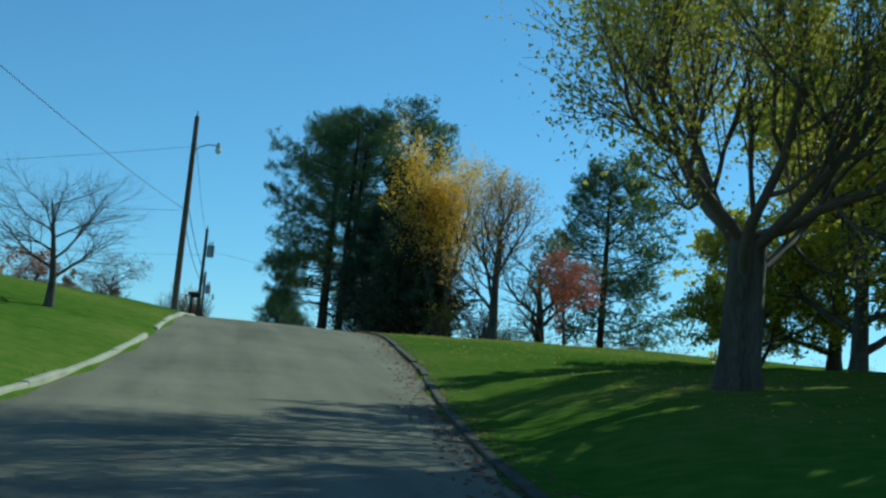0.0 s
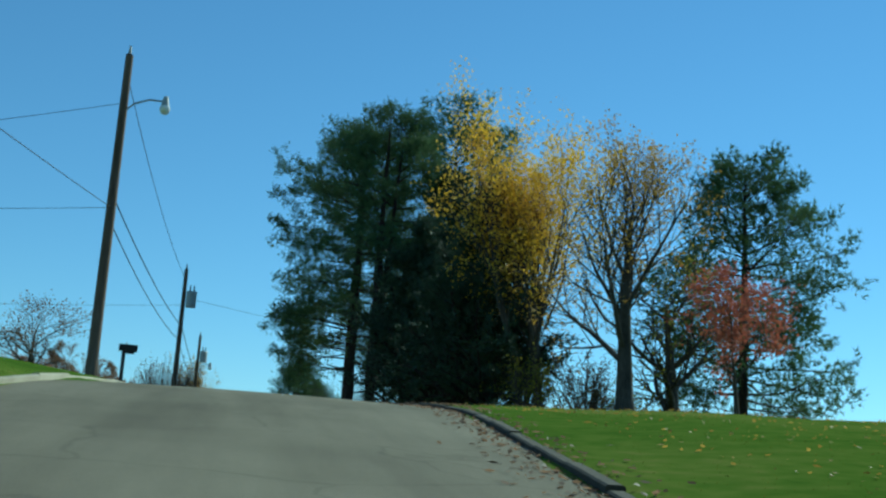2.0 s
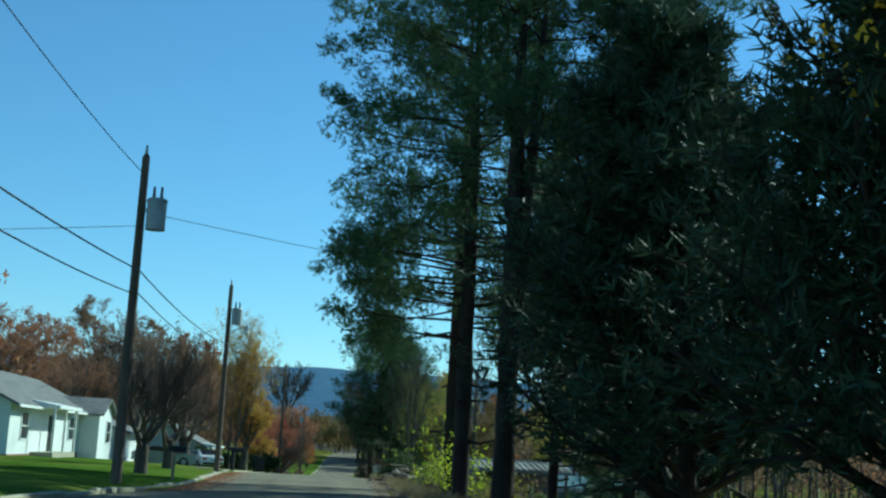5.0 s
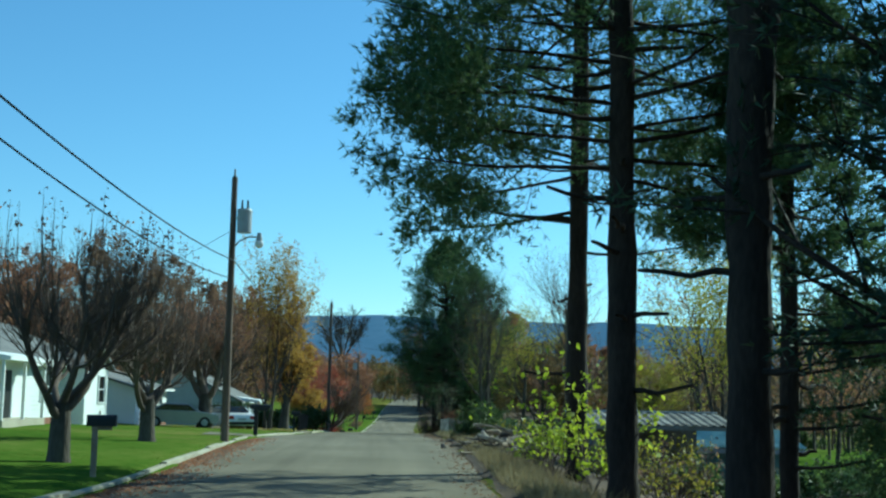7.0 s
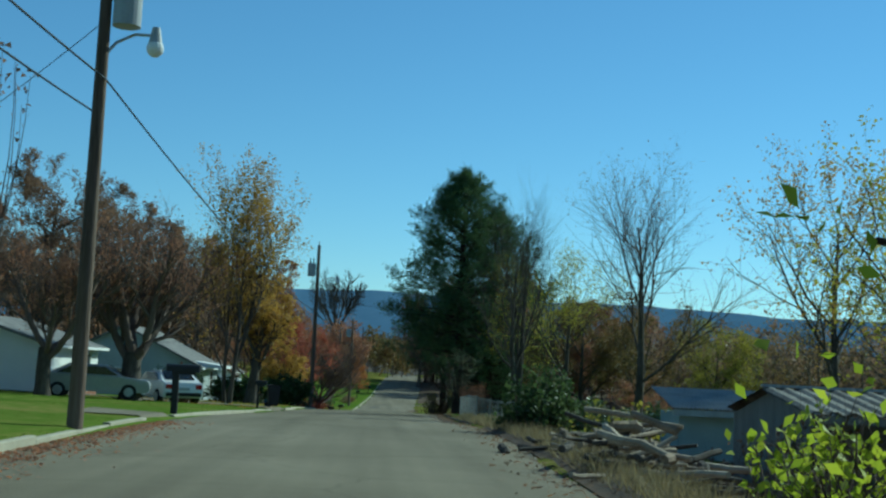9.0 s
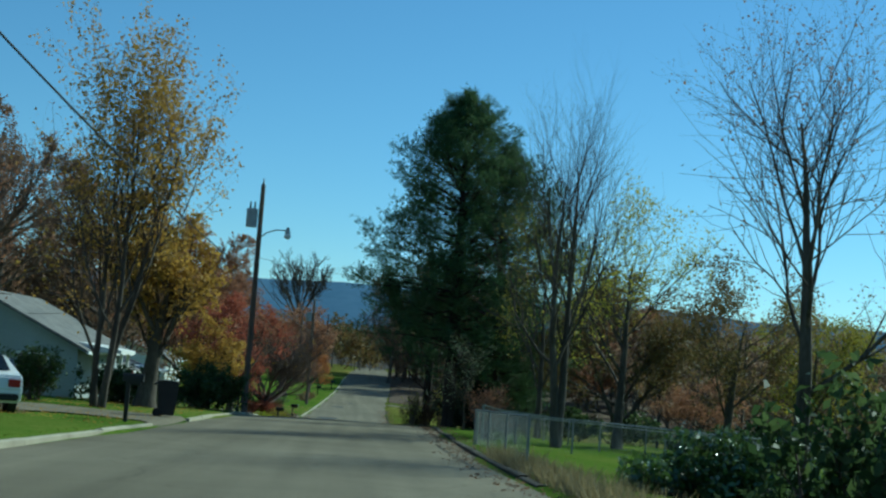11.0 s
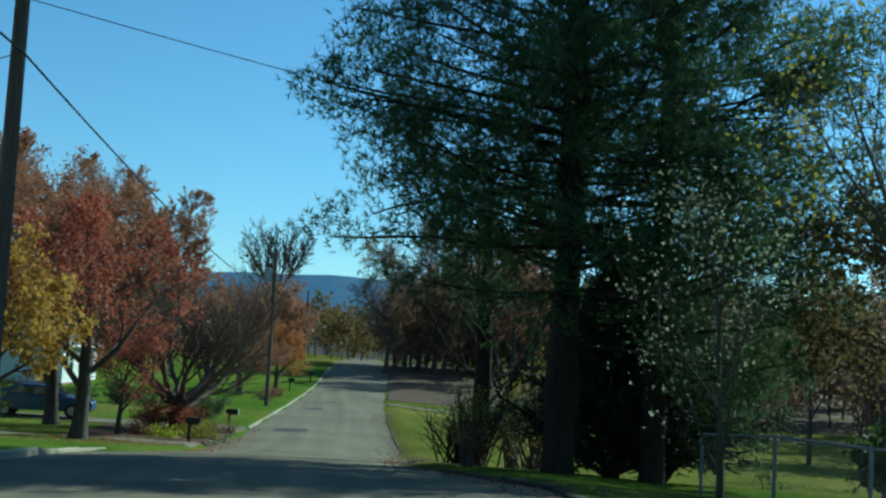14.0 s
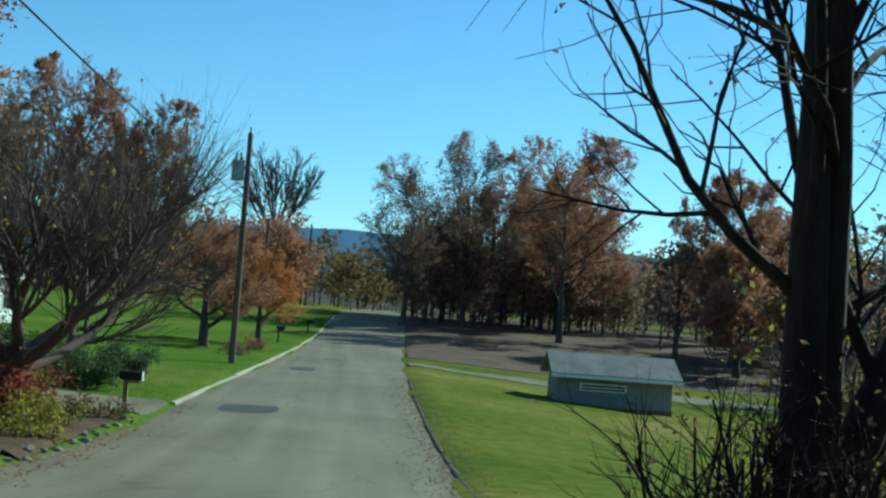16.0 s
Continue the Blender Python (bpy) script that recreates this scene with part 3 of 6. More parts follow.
def shrub(x, y, z, w, d, h, seed, label, leaf, count, size=0.05, stems=24, name="shrub", category="shrub", group="", open_=False, bark=None):
    """A shrub: many stems from one foot, forked, with leaves out to an uneven outline."""
    rng = np.random.default_rng(seed)
    P = rng.normal(0, 1, (stems, 3)) * np.array([w * 0.12, d * 0.12, 0])
    P[:, 2] = -0.1
    a = rng.random(stems) * 6.28
    e = rng.random(stems) * (0.9 if not open_ else 0.6)
    D = unit(np.stack([np.cos(a) * e * w / h, np.sin(a) * e * d / h, np.ones(stems)], 1))
    L = h * (0.7 + 0.4 * rng.random(stems))
    specs = [(4, 4, 0.1, 0.0, 0.35, 5, 0.2, 35, 0.5, 0.3), (3, 3, 0.15, 0.05, 0.4, 4, 0.2, 35, 0.55, 0.2), (1, 3, 0.15, 0.05, 0.4, 0, 0, 0, 0, 0)]
    chunks, last = grow(rng, P, D, L, np.full(stems, 0.012 + 0.008 * h), specs)
    sized(chunks, h, 1.0)
    for lv in chunks:
        lv[0][..., 0] *= w
        lv[0][..., 1] *= d
    t = thing(name, x, y, z, 0, label, category, group)
    obj("stem_mass", *joined([tubes(*lv) for lv in chunks]), bark or TWIG, t)
    if count:
        obj("foliage", *leaves(rng, sample(rng, last, int(count * 0.6), 0.0, 0.08)[0], size * 1.25, True), leaf, t)
    return t


def sapling(x, y, z, h, stems, seed, label):
    """A few slender arching stems with broad leaves set alternately along them."""
    rng = np.random.default_rng(seed)
    t = thing("sapling", x, y, z, 0, label, "sapling", "saplings on the bank")
    a = rng.random(stems) * 6.28
    P = np.stack([np.cos(a), np.sin(a), 0 * a - 1.0], 1) * 0.1
    D = unit(np.stack([np.cos(a) * 0.45, np.sin(a) * 0.45, np.ones(stems)], 1))
    specs = [(9, 4, 0.06, -0.05, 0.3, 3, 0.4, 42, 0.45, 0.4), (5, 3, 0.08, -0.05, 0.4, 0, 0, 0, 0, 0)]
    chunks, (pts, dirs) = grow(rng, P, D, h * (0.7 + 0.45 * rng.random(stems)), np.full(stems, 0.014), specs)
    for pts, rad, k in chunks[:1]:
        for i in range(stems):
            obj("stem", *tubes(pts[i:i + 1], rad[i:i + 1], k), TWIG, t)
    obj("twig_mass", *tubes(*chunks[1]), TWIG, t)
    centres = np.concatenate([c[0][:, 3:].reshape(-1, 3) for c in chunks] + [(c[0][:, 3:-1] * 0.5 + c[0][:, 4:] * 0.5).reshape(-1, 3) for c in chunks])
    obj("foliage", *leaves(rng, centres + rng.normal(0, 0.06, centres.shape), 0.075, True), LEAF_LIME, t)
    return t


# ---- the lie of the land ----
ROAD_Y = [-400, -60, 0, 12, 24.5, 36.5, 47.4, 60, 71.7, 76.6, 87, 92.5, 121.5, 134, 146, 159, 172, 184, 192, 200, 208, 216, 226, 240, 256, 275, 298, 316, 400, 900]
ROAD_Z = [-2.5, -2.4, 0.15, 0.85, 2.06, 3.72, 5.3, 6.35, 6.6, 6.6, 6.4, 6.25, 6.03, 5.85, 5.5, 5.15, 4.85, 4.36, 3.72, 3.16, 2.84, 2.8, 2.93, 3.02, 3.04, 3.5, 4.9, 5.5, 6.0, 4.0]
LEFT_Y = [-60, 0, 19, 34, 60, 100, 125, 145, 160, 171, 180, 187, 192, 200, 208, 216, 226, 240, 256, 275, 300, 400]
LEFT_X = [-12, -4.8, -2.8, -1.6, -0.4, 0.4, -0.3, 0.1, 0.5, 0.8, 1.0, 1.2, 1.46, 1.82, 2.12, 2.36, 2.85, 3.42, 3.85, 4.75, 5.9, 9.0]
RIGHT_Y = [-60, 0, 18, 34, 48, 70, 100, 125, 145, 155, 168, 178, 183.5, 186, 192, 200, 208, 216, 226, 240, 256, 275, 300, 400]
RIGHT_X = [-4, 2.2, 4.1, 5.95, 6.85, 7.0, 7.2, 8.0, 8.2, 8.5, 8.9, 9.45, 8.0, 7.8, 8.25, 8.7, 8.85, 8.98, 9.18, 9.62, 10.24, 11.28, 12.5, 15.0]


def road_z(y):
    # a smooth profile: the knots averaged over a few metres
    return sum(np.interp(np.asarray(y, float) + o, ROAD_Y, ROAD_Z) for o in (-4, -2, 0, 2, 4)) / 5


def left_x(y):
    return np.interp(y, LEFT_Y, LEFT_X)


def right_x(y):
    return np.interp(y, RIGHT_Y, RIGHT_X)


def land(x, y):
    """Height of the ground at (x, y)."""
    x, y = np.asarray(x, float), np.asarray(y, float)
    z = road_z(y)
    dl, dr = np.clip(left_x(y) - x, 0, None), np.clip(x - right_x(y), 0, None)
    sl = np.interp(y, [-60, 60, 80, 95, 150, 190, 230, 260, 400], [0.15, 0.13, 0.06, 0.04, 0.03, 0.012, 0.01, 0.03, 0.05])
    ml = np.interp(y, [-60, 60, 80, 95, 150, 190, 230, 260, 400], [2.4, 1.6, 0.6, 0.5, 0.5, 0.5, 0.5, 1.0, 3.0])
    up = 0.14 * np.clip(dl / 0.25, 0, 1) + ml * (1 - np.exp(-sl * np.clip(dl - 0.3, 0, None) / ml))
    sr = np.interp(y, [-60, 10, 26, 35, 45, 60, 80, 92, 100, 130, 150, 185, 210, 240, 270, 400], [0.09, 0.3, 0.34, 0.11, 0.06, 0.05, 0.03, -0.1, -0.25, -0.22, -0.05, -0.04, -0.08, -0.125, -0.02, 0.02])
    mr = np.interp(y, [-60, 10, 26, 35, 45, 60, 80, 92, 100, 130, 150, 185, 210, 240, 270, 400], [0.9, 1.8, 1.9, 0.9, 0.75, 0.7, 0.4, 1.2, 2.6, 2.6, 1.4, 1.0, 1.3, 1.5, 0.5, 1.0])
    dn = 0.1 * np.clip(dr / 0.25, 0, 1) + np.sign(sr) * mr * (1 - np.exp(-np.abs(sr) * np.clip(dr - 0.8, 0, None) / mr))
    far = np.clip((np.hypot(x, y - 150) - 260) / 500, 0, 1)
    rough = 0.05 * np.sin(x * 0.9 + 0.3 * y) * np.sin(y * 0.7 - 0.2 * x) * np.clip((dl + dr) / 3, 0, 1)
    return (z + up + dn + rough) * (1 - far) + 0.5 * far


def ground_at(x, y):
    return float(land(x, y))


def steps(*spans):
    return np.unique(np.round(np.concatenate([np.arange(a, b, s) for a, b, s in spans]), 3))


# the ground dips a little under the road, which lies on it
gx = steps((-4000, -400, 400), (-400, -60, 20), (-60, -14, 2), (-14, 26, 0.5), (26, 60, 2), (60, 400, 20), (400, 4001, 400))
gy = steps((-4000, -200, 400), (-200, -20, 10), (-20, 320, 2), (320, 420, 4), (420, 800, 20), (800, 4001, 400))
GX, GY = np.meshgrid(gx, gy)
GZ = land(GX, GY) - 0.12 * ((GX > left_x(GY) + 0.3) & (GX < right_x(GY) - 0.3) & (np.abs(GY) < 420))
gi = (np.arange(len(gy) - 1)[:, None] * len(gx) + np.arange(len(gx) - 1)[None]).ravel()
ground = tagged(obj("ground", np.stack([GX, GY, GZ], -1).reshape(-1, 3), np.stack([gi, gi + 1, gi + len(gx) + 1, gi + len(gx)], 1), GRASS_GROUND, smooth=True), "mown green lawn with dry patches over rolling ground", "lawn", kind="structure")
# the watered lawns, up the left side and in the fenced yard, are greener; the right lawn before y = 75 takes this green
# too, its shade put into the colour
ground.data.materials.append(GREEN_GROUND)
cx_, cy_ = (GX[:-1, :-1] + GX[1:, 1:]).ravel() / 2, (GY[:-1, :-1] + GY[1:, 1:]).ravel() / 2
lush_or_shaded = ((cx_ < left_x(cy_) + 0.6) & (cy_ > 0) & (cy_ < 300)) | ((cx_ > right_x(cy_) - 0.6) & (((cy_ > 138) & (cy_ < 184)) | (cy_ < 75)))
ground.data.polygons.foreach_set("material_index", lush_or_shaded.astype(np.int32))

# the road, with a slight camber and ragged edges
ry = steps((-60, 400, 1.0))
cols = np.linspace(0, 1, 11)
rng = np.random.default_rng(3)
la, ra = left_x(ry), right_x(ry) + rng.normal(0, 0.03, len(ry))
RX = la[:, None] * (1 - cols) + ra[:, None] * cols
RZ = road_z(ry)[:, None] + 0.05 * (1 - (2 * cols - 1) ** 2)[None] + 0.0 * RX
ri = (np.arange(len(ry) - 1)[:, None] * 11 + np.arange(10)[None]).ravel()
tagged(obj("road", np.stack([RX, np.repeat(ry[:, None], 11, 1), RZ + 0.012], -1).reshape(-1, 3), np.stack([ri, ri + 1, ri + 12, ri + 11], 1), ASPHALT, smooth=True), "worn grey asphalt road without markings", "road", kind="structure")


def strip(name, x0, x1, y0, y1, material, label, category, lift=0.02, n=12, along_road=False):
    """A paved or littered patch that follows the ground; x0 and x1 may each be a pair (at y0, at y1). along_road: it begins at the road's downhill edge."""
    a = np.linspace(*(x0 if isinstance(x0, tuple) else (x0, x0)), n)
    b = np.linspace(*(x1 if isinstance(x1, tuple) else (x1, x1)), n)
    ys, s = np.linspace(y0, y1, n), 0.5 - 0.5 * np.cos(np.linspace(0, math.pi, 44))
    if along_road:
        a = right_x(ys) - 0.06
    if category == "leaves":
        # litter thins out in an uneven edge
        b = b + 1.6 * np.sin(ys * 0.9) + 1.1 * np.sin(ys * 2.3 + 1)
    X = a[:, None] * (1 - s) + b[:, None] * s
    Y = np.repeat(ys[:, None], 44, 1)
    i = (np.arange(n - 1)[:, None] * 44 + np.arange(43)[None]).ravel()
    return tagged(obj(name, np.stack([X, Y, land(X, Y) + lift], -1).reshape(-1, 3), np.stack([i, i + 1, i + 45, i + 44], 1), material, smooth=True), label, category, kind="structure")


strip("driveway", -14, 0.45, 154.6, 160.9, ASPHALT, "worn asphalt driveway beside the lawn", "driveway", 0.03)
strip("driveway", -2.2, 0.0, 127.3, 130.3, ASPHALT, "short worn asphalt apron in the lawn's edge", "driveway", 0.03)
strip("driveway", -20, 1.75, 199.6, 203.0, ASPHALT, "worn asphalt driveway past the planting bed", "driveway", 0.03)
strip("planting_bed", -3.2, 1.95, 203.8, 212.8, LITTER, "brown mulched planting bed with fallen leaves", "flower bed", 0.03)
strip("driveway", -20, 2.3, 213.6, 217.2, ASPHALT, "pale worn driveway between the lawns", "driveway", 0.03)
strip("driveway", 10.1, 44, 246, 249.5, ASPHALT, "pale gravel drive across the grass", "driveway", 0.03)
strip("leaf_litter", (10.5, 14.2), 70, 256, 345, LITTER, "brown fallen leaves under the shade trees", "leaves", 0.03, 30)
strip("leaf_litter", 7.4, 34, 86, 134, LITTER, "brown leaf litter and soil below the pines", "leaves", 0.035, 49, along_road=True)


def kerb_run(side, y0, y1, material, label, height=0.13, width=0.16, piece=3.0):
    t = thing("kerb", 0, 0, 0, 0, label, "kerb", kind="structure")
    rng = np.random.default_rng(int(y0) + 7)
    y = y0
    fx = left_x if side < 0 else right_x
    while y < y1 - 0.3:
        e = min(y + piece, y1)
        a, b = Vector((float(fx(y)), y, float(road_z(y)))), Vector((float(fx(e - 0.02)), e - 0.02, float(road_z(e - 0.02))))
        d = b - a
        bm = bmesh.new()
        o = side * width / 2
        h = height * (1 + rng.normal(0, 0.14))
        prof = [(-width / 2, -0.2), (width / 2, -0.2), (width / 2, h - 0.02), (width / 2 - 0.03, h), (-width / 2 + 0.03, h), (-width / 2, h - 0.02)]
        n = Vector((d.y, -d.x, 0)).normalized()
        rows = [[bm.verts.new(p + n * (u + o) + Vector((0, 0, w))) for u, w in prof] for p in (a, b)]
        for i in range(6):
            bm.faces.new((rows[0][i], rows[0][(i + 1) % 6], rows[1][(i + 1) % 6], rows[1][i]))
        bm.faces.new(rows[0][::-1])
        bm.faces.new(rows[1])
        bmesh.ops.recalc_face_normals(bm, faces=bm.faces)
        part("kerb_stone", bm, material, t)
        y = e
    return t


for a, b in ((0, 36.3), (39, 61), (66, 127), (130.5, 154.6), (161, 187.5)):
    kerb_run(-1, a, b, CONCRETE, "pale worn concrete kerb along the lawn")
for a, b in ((217.6, 300),):
    kerb_run(-1, a, b, CONCRETE, "pale worn concrete kerb along the lawn", 0.1)
for a, b in ((10, 60), (140, 183)):
    kerb_run(1, a, b, DARK_KERB, "low dark asphalt kerb with leaves against it", 0.09, 0.2, 2.0)
kerb_run(1, 186, 235, DARK_KERB, "low dark asphalt kerb with leaves against it", 0.06, 0.1, 1.1)


# ---- far distance ----
def ridge(name, dist, base, heights, seed, label, material=None, rough=5):
    """A far wooded ridge: a bent sheet of hill with a wavering crest."""
    n = len(heights) * 16
    az = np.linspace(-60, 60, n)
    rngr = np.random.default_rng(seed)
    crest = np.interp(np.linspace(0, len(heights) - 1, n), np.arange(len(heights)), heights) + np.convolve(rngr.normal(0, rough, n), np.ones(5) / 5, "same")
    v, f = [], []
    for i in range(n):
        s, c = math.sin(radians(az[i])), math.cos(radians(az[i]))
        for d, h in ((dist, base), (dist * 1.08, base + crest[i] * 0.55), (dist * 1.2, base + crest[i])):
            v.append((s * d, 150 + c * d, h))
    for i in range(n - 1):
        for j in range(2):
            f.append((i * 3 + j, i * 3 + 3 + j, i * 3 + 4 + j, i * 3 + 1 + j))
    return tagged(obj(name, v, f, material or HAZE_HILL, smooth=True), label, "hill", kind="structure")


# no real haze lies before this ridge; its blue colour carries it
ridge("backdrop", 2600, -20, [150, 160, 170, 190, 215, 205, 222, 212, 196, 180, 200, 185, 170], 4, "wooded mountain ridge on the horizon, painted hazy blue")

ridge("far_hill", 640, -6, [44, 40, 38, 36, 33, 32, 32, 33, 34, 36, 38, 40, 42], 9, "brown wooded hillside in the middle distance", HAZED_WOOD, 2.5)


def wood(x0, x1, y0, y1, count, h, seed, leaf, label, per=420, size=0.3, low=0.25):
    """A far wood in one piece: many trunks with forked tops and clumps of leaves."""
    rngw = np.random.default_rng(seed)
    xs, ys = x0 + (x1 - x0) * rngw.random(count), y0 + (y1 - y0) * rngw.random(count)
    P = np.stack([xs, ys, land(xs, ys) - 0.2], 1)
    H = h * (0.65 + 0.5 * rngw.random(count))
    chunks, last = grow(rngw, P, np.tile([0, 0, 1.0], (count, 1)), H * 0.85, H * 0.014,
                        [(4, 4, 0.03, 0.02, 0.3, 9, low, 42, 0.5, 0.4), (2, 3, 0.1, 0.08, 0.3, 4, 0.2, 38, 0.6, 0.3), (1, 3, 0.12, 0.06, 0.4, 0, 0, 0, 0, 0)])
    t = thing("far_wood", 0, 0, 0, 0, label, "woodland", kind="stuff")
    tagged(obj("trunk_mass", *joined([tubes(*lv) for lv in chunks]), BARK, t), kind="stuff")
    tagged(obj("leaf_mass", *leaves(rngw, sample(rngw, last, int(per * 0.52) * count, 0.0, 0.4)[0], size), leaf, t), kind="stuff")


wood(-75, -24, 170, 340, 95, 16, 21, LEAF_RUST, "rust and brown autumn wood behind the houses", 620)
wood(-60, -22, 105, 165, 26, 9, 22, LEAF_RUST, "brown autumn trees behind the white house", 600)
wood(-40, 60, 322, 420, 130, 8, 23, LEAF_DUSK, "brown bare wood where the road ends", 700, low=0.1)
wood(13, 60, 296, 318, 60, 8, 27, LEAF_BROWN, "dark brown thicket behind the oaks", 1500, 0.2, low=0.03)
wood(-50, 2, 312, 328, 55, 8, 28, LEAF_RUST, "brown thicket behind the far lawns", 1500, 0.2, low=0.03)
wood(40, 90, 240, 300, 50, 8, 29, LEAF_BROWN, "dark brown thicket beyond the drive", 1500, 0.2, low=0.03)
wood(14, 34, 300, 318, 26, 12, 30, LEAF_BROWN, "half bare brown trees in the shade beyond the oaks", 1300, 0.12, low=0.2)
wood(40, 130, 190, 330, 90, 11, 24, LEAF_BROWN, "brown and olive wood down the slope", 500)
wood(30, 80, 125, 215, 90, 10, 25, LEAF_DUSK, "olive and brown trees below the road", 1300, 0.085)
wood(30, 70, 110, 170, 30, 9, 35, LEAF_RUST, "rust coloured trees below the road", 1100, 0.085)
wood(30, 66, 205, 300, 44, 10, 26, LEAF_BROWN, "brown wood beyond the shed", 500)


# ---- poles and lines ----
def utility_pole(x, y, z, h, lean=0.0, transformer=0, arm=0, lamp_z=0.0, r=0.15, label="tall brown wooden utility pole"):
    t = thing("utility_pole", x, y, z, 0, label, "utility pole", "poles along the road")
    top = np.array([lean, 0, h])
    s = np.linspace(0, 1, 9)[None, :, None]
    pts = np.array([[0, 0, -0.4]]) * (1 - s) + top * s
    v, f = tubes(pts, np.linspace(r, r * 0.68, 9)[None], 12)
    obj("post", v, f, POLE_WOOD, t, smooth=True)
    bm = bmesh.new()
    bmesh.ops.create_cone(bm, cap_ends=True, segments=12, radius1=r * 0.7, radius2=r * 0.3, depth=0.08, matrix=Matrix.Translation((lean, 0, h + 0.03)))
    part("pole_cap", bm, DARK, t)
    bm = bmesh.new()
    bmesh.ops.create_cone(bm, cap_ends=True, segments=8, radius1=0.05, radius2=0.03, depth=0.25, matrix=Matrix.Translation((lean, 0, h + 0.18)))
    part("insulator", bm, GREY_PAINT, t)
    if transformer:
        tz = h - 1.6
        bm = bmesh.new()
        cx = lean * 0.8 + transformer * (r * 0.75 + 0.29)
        bmesh.ops.create_cone(bm, cap_ends=True, segments=20, radius1=0.26, radius2=0.26, depth=0.78, matrix=Matrix.Translation((cx, 0, tz)))
        bmesh.ops.create_cone(bm, cap_ends=True, segments=20, radius1=0.29, radius2=0.24, depth=0.08, matrix=Matrix.Translation((cx, 0, tz + 0.42)))
        can = part("transformer", bm, GREY_PAINT, t, "grey steel transformer can")
        for o in (-0.1, 0.1):
            bm = bmesh.new()
            bmesh.ops.create_cone(bm, cap_ends=True, segments=8, radius1=0.045, radius2=0.03, depth=0.3, matrix=Matrix.Translation((cx + o, 0, tz + 0.64)))
            part("bushing", bm, DARK, can)
        part("bracket", boxed(min(0, cx), max(0, cx), -0.04, 0.04, tz + 0.1, tz + 0.18), STEEL, t)
    if arm:
        lz = lamp_z
        a = np.array([[lean * lz / h, 0, lz - 0.35], [arm * 0.25, 0, lz - 0.05], [arm * 0.6, 0, lz + 0.12], [arm * 0.92, 0, lz + 0.12]])
        obj("lamp_arm", *wire(a, 0.03, 8), STEEL, t, smooth=True)
        bm = bmesh.new()
        bmesh.ops.create_cone(bm, cap_ends=True, segments=14, radius1=0.13, radius2=0.07, depth=0.3, matrix=Matrix.Translation((arm, 0, lz + 0.12)))
        head = part("lamp_head", bm, GREY_PAINT, t, "grey street lamp head")
        bm = bmesh.new()
        bmesh.ops.create_uvsphere(bm, u_segments=14, v_segments=8, radius=0.16, matrix=Matrix.Translation((arm, 0, lz - 0.12)) @ Matrix.Diagonal((1, 1, 1.05, 1)))
        part("globe", bm, LAMP_GLASS, head, "pale glass lamp globe")
    return t


P1, P2, P3, P4, P5, P6, P7 = ((-1.5, 60.8, 16.2), (-0.55, 90.4, 15.15), (-0.4, 120.7, 15.5), (0.85, 179.0, 15.2), (2.2, 236.2, 12.7), (-1.0, 300.0, 13.6), (2.5, 316.0, 14.3))
for (x, y, top), kw in ((P1, dict(arm=1.2, lamp_z=8.2, r=0.17)), (P2, dict(transformer=1)), (P3, dict(transformer=1, arm=0.95, lamp_z=7.1)), (P4, dict(transformer=-1, arm=1.3, lamp_z=8.4)), (P5, dict(transformer=-1)), (P6, {}), (P7, {})):
    zz = ground_at(x, y)
    utility_pole(x, y, zz, top - zz, **kw)


def cable(name, a, b, sag, r, label):
    s = np.linspace(0, 1, 25)
    p = np.outer(1 - s, a) + np.outer(s, b)
    p[:, 2] -= sag * 4 * s * (1 - s)
    return tagged(obj(name, *wire(p, r, 5), DARK, smooth=True), label, "cable", "overhead lines")


HUNG = ((P1, 4.5), (P2, 3.1), (P3, 3.0), (P4, 4.3), (P5, 2.8), (P6, 2.5))
cable("overhead_line", (P1[0], P1[1], P1[2] - 0.6), (P2[0], P2[1], P2[2] - 0.5), 0.5, 0.012, "thin black overhead power line between the poles")
for (a, la_), (b, lb_) in zip(HUNG[:-1], HUNG[1:]):
    span = b[1] - a[1]
    cable("overhead_line", (a[0] + 0.1, a[1], a[2] - la_), (b[0] + 0.1, b[1], b[2] - lb_), span * 0.01, 0.02, "black overhead cable slung along the poles")
    if a in (P1, P2):
        cable("overhead_line", (a[0] - 0.1, a[1], a[2] - la_ - 0.4), (b[0] - 0.1, b[1], b[2] - lb_ - 0.6), span * 0.012, 0.018, "black overhead cable slung along the poles")
cable("overhead_line", (-9.5, 4.0, 9.0), (P1[0], P1[1], P1[2] - 4.7), 0.5, 0.012, "black overhead cable slung along the poles")
for a, dz, b in ((P1, 1.5, (-40, 78, 12.0)), (P1, 4.7, (-45, 70, 10.6)), (P2, 1.9, (-40, 97, 12.5)), (P2, 1.5, (26, 102.9, 13.3)), (P3, 1.9, (-16, 139, 9.8)), (P4, 3.4, (30, 196, 11.2)), (P4, 4.3, (-9, 177, 8.4))):
    cable("service_line", (a[0], a[1], a[2] - dz), b, 0.5, 0.009, "thin black service line from pole to house")


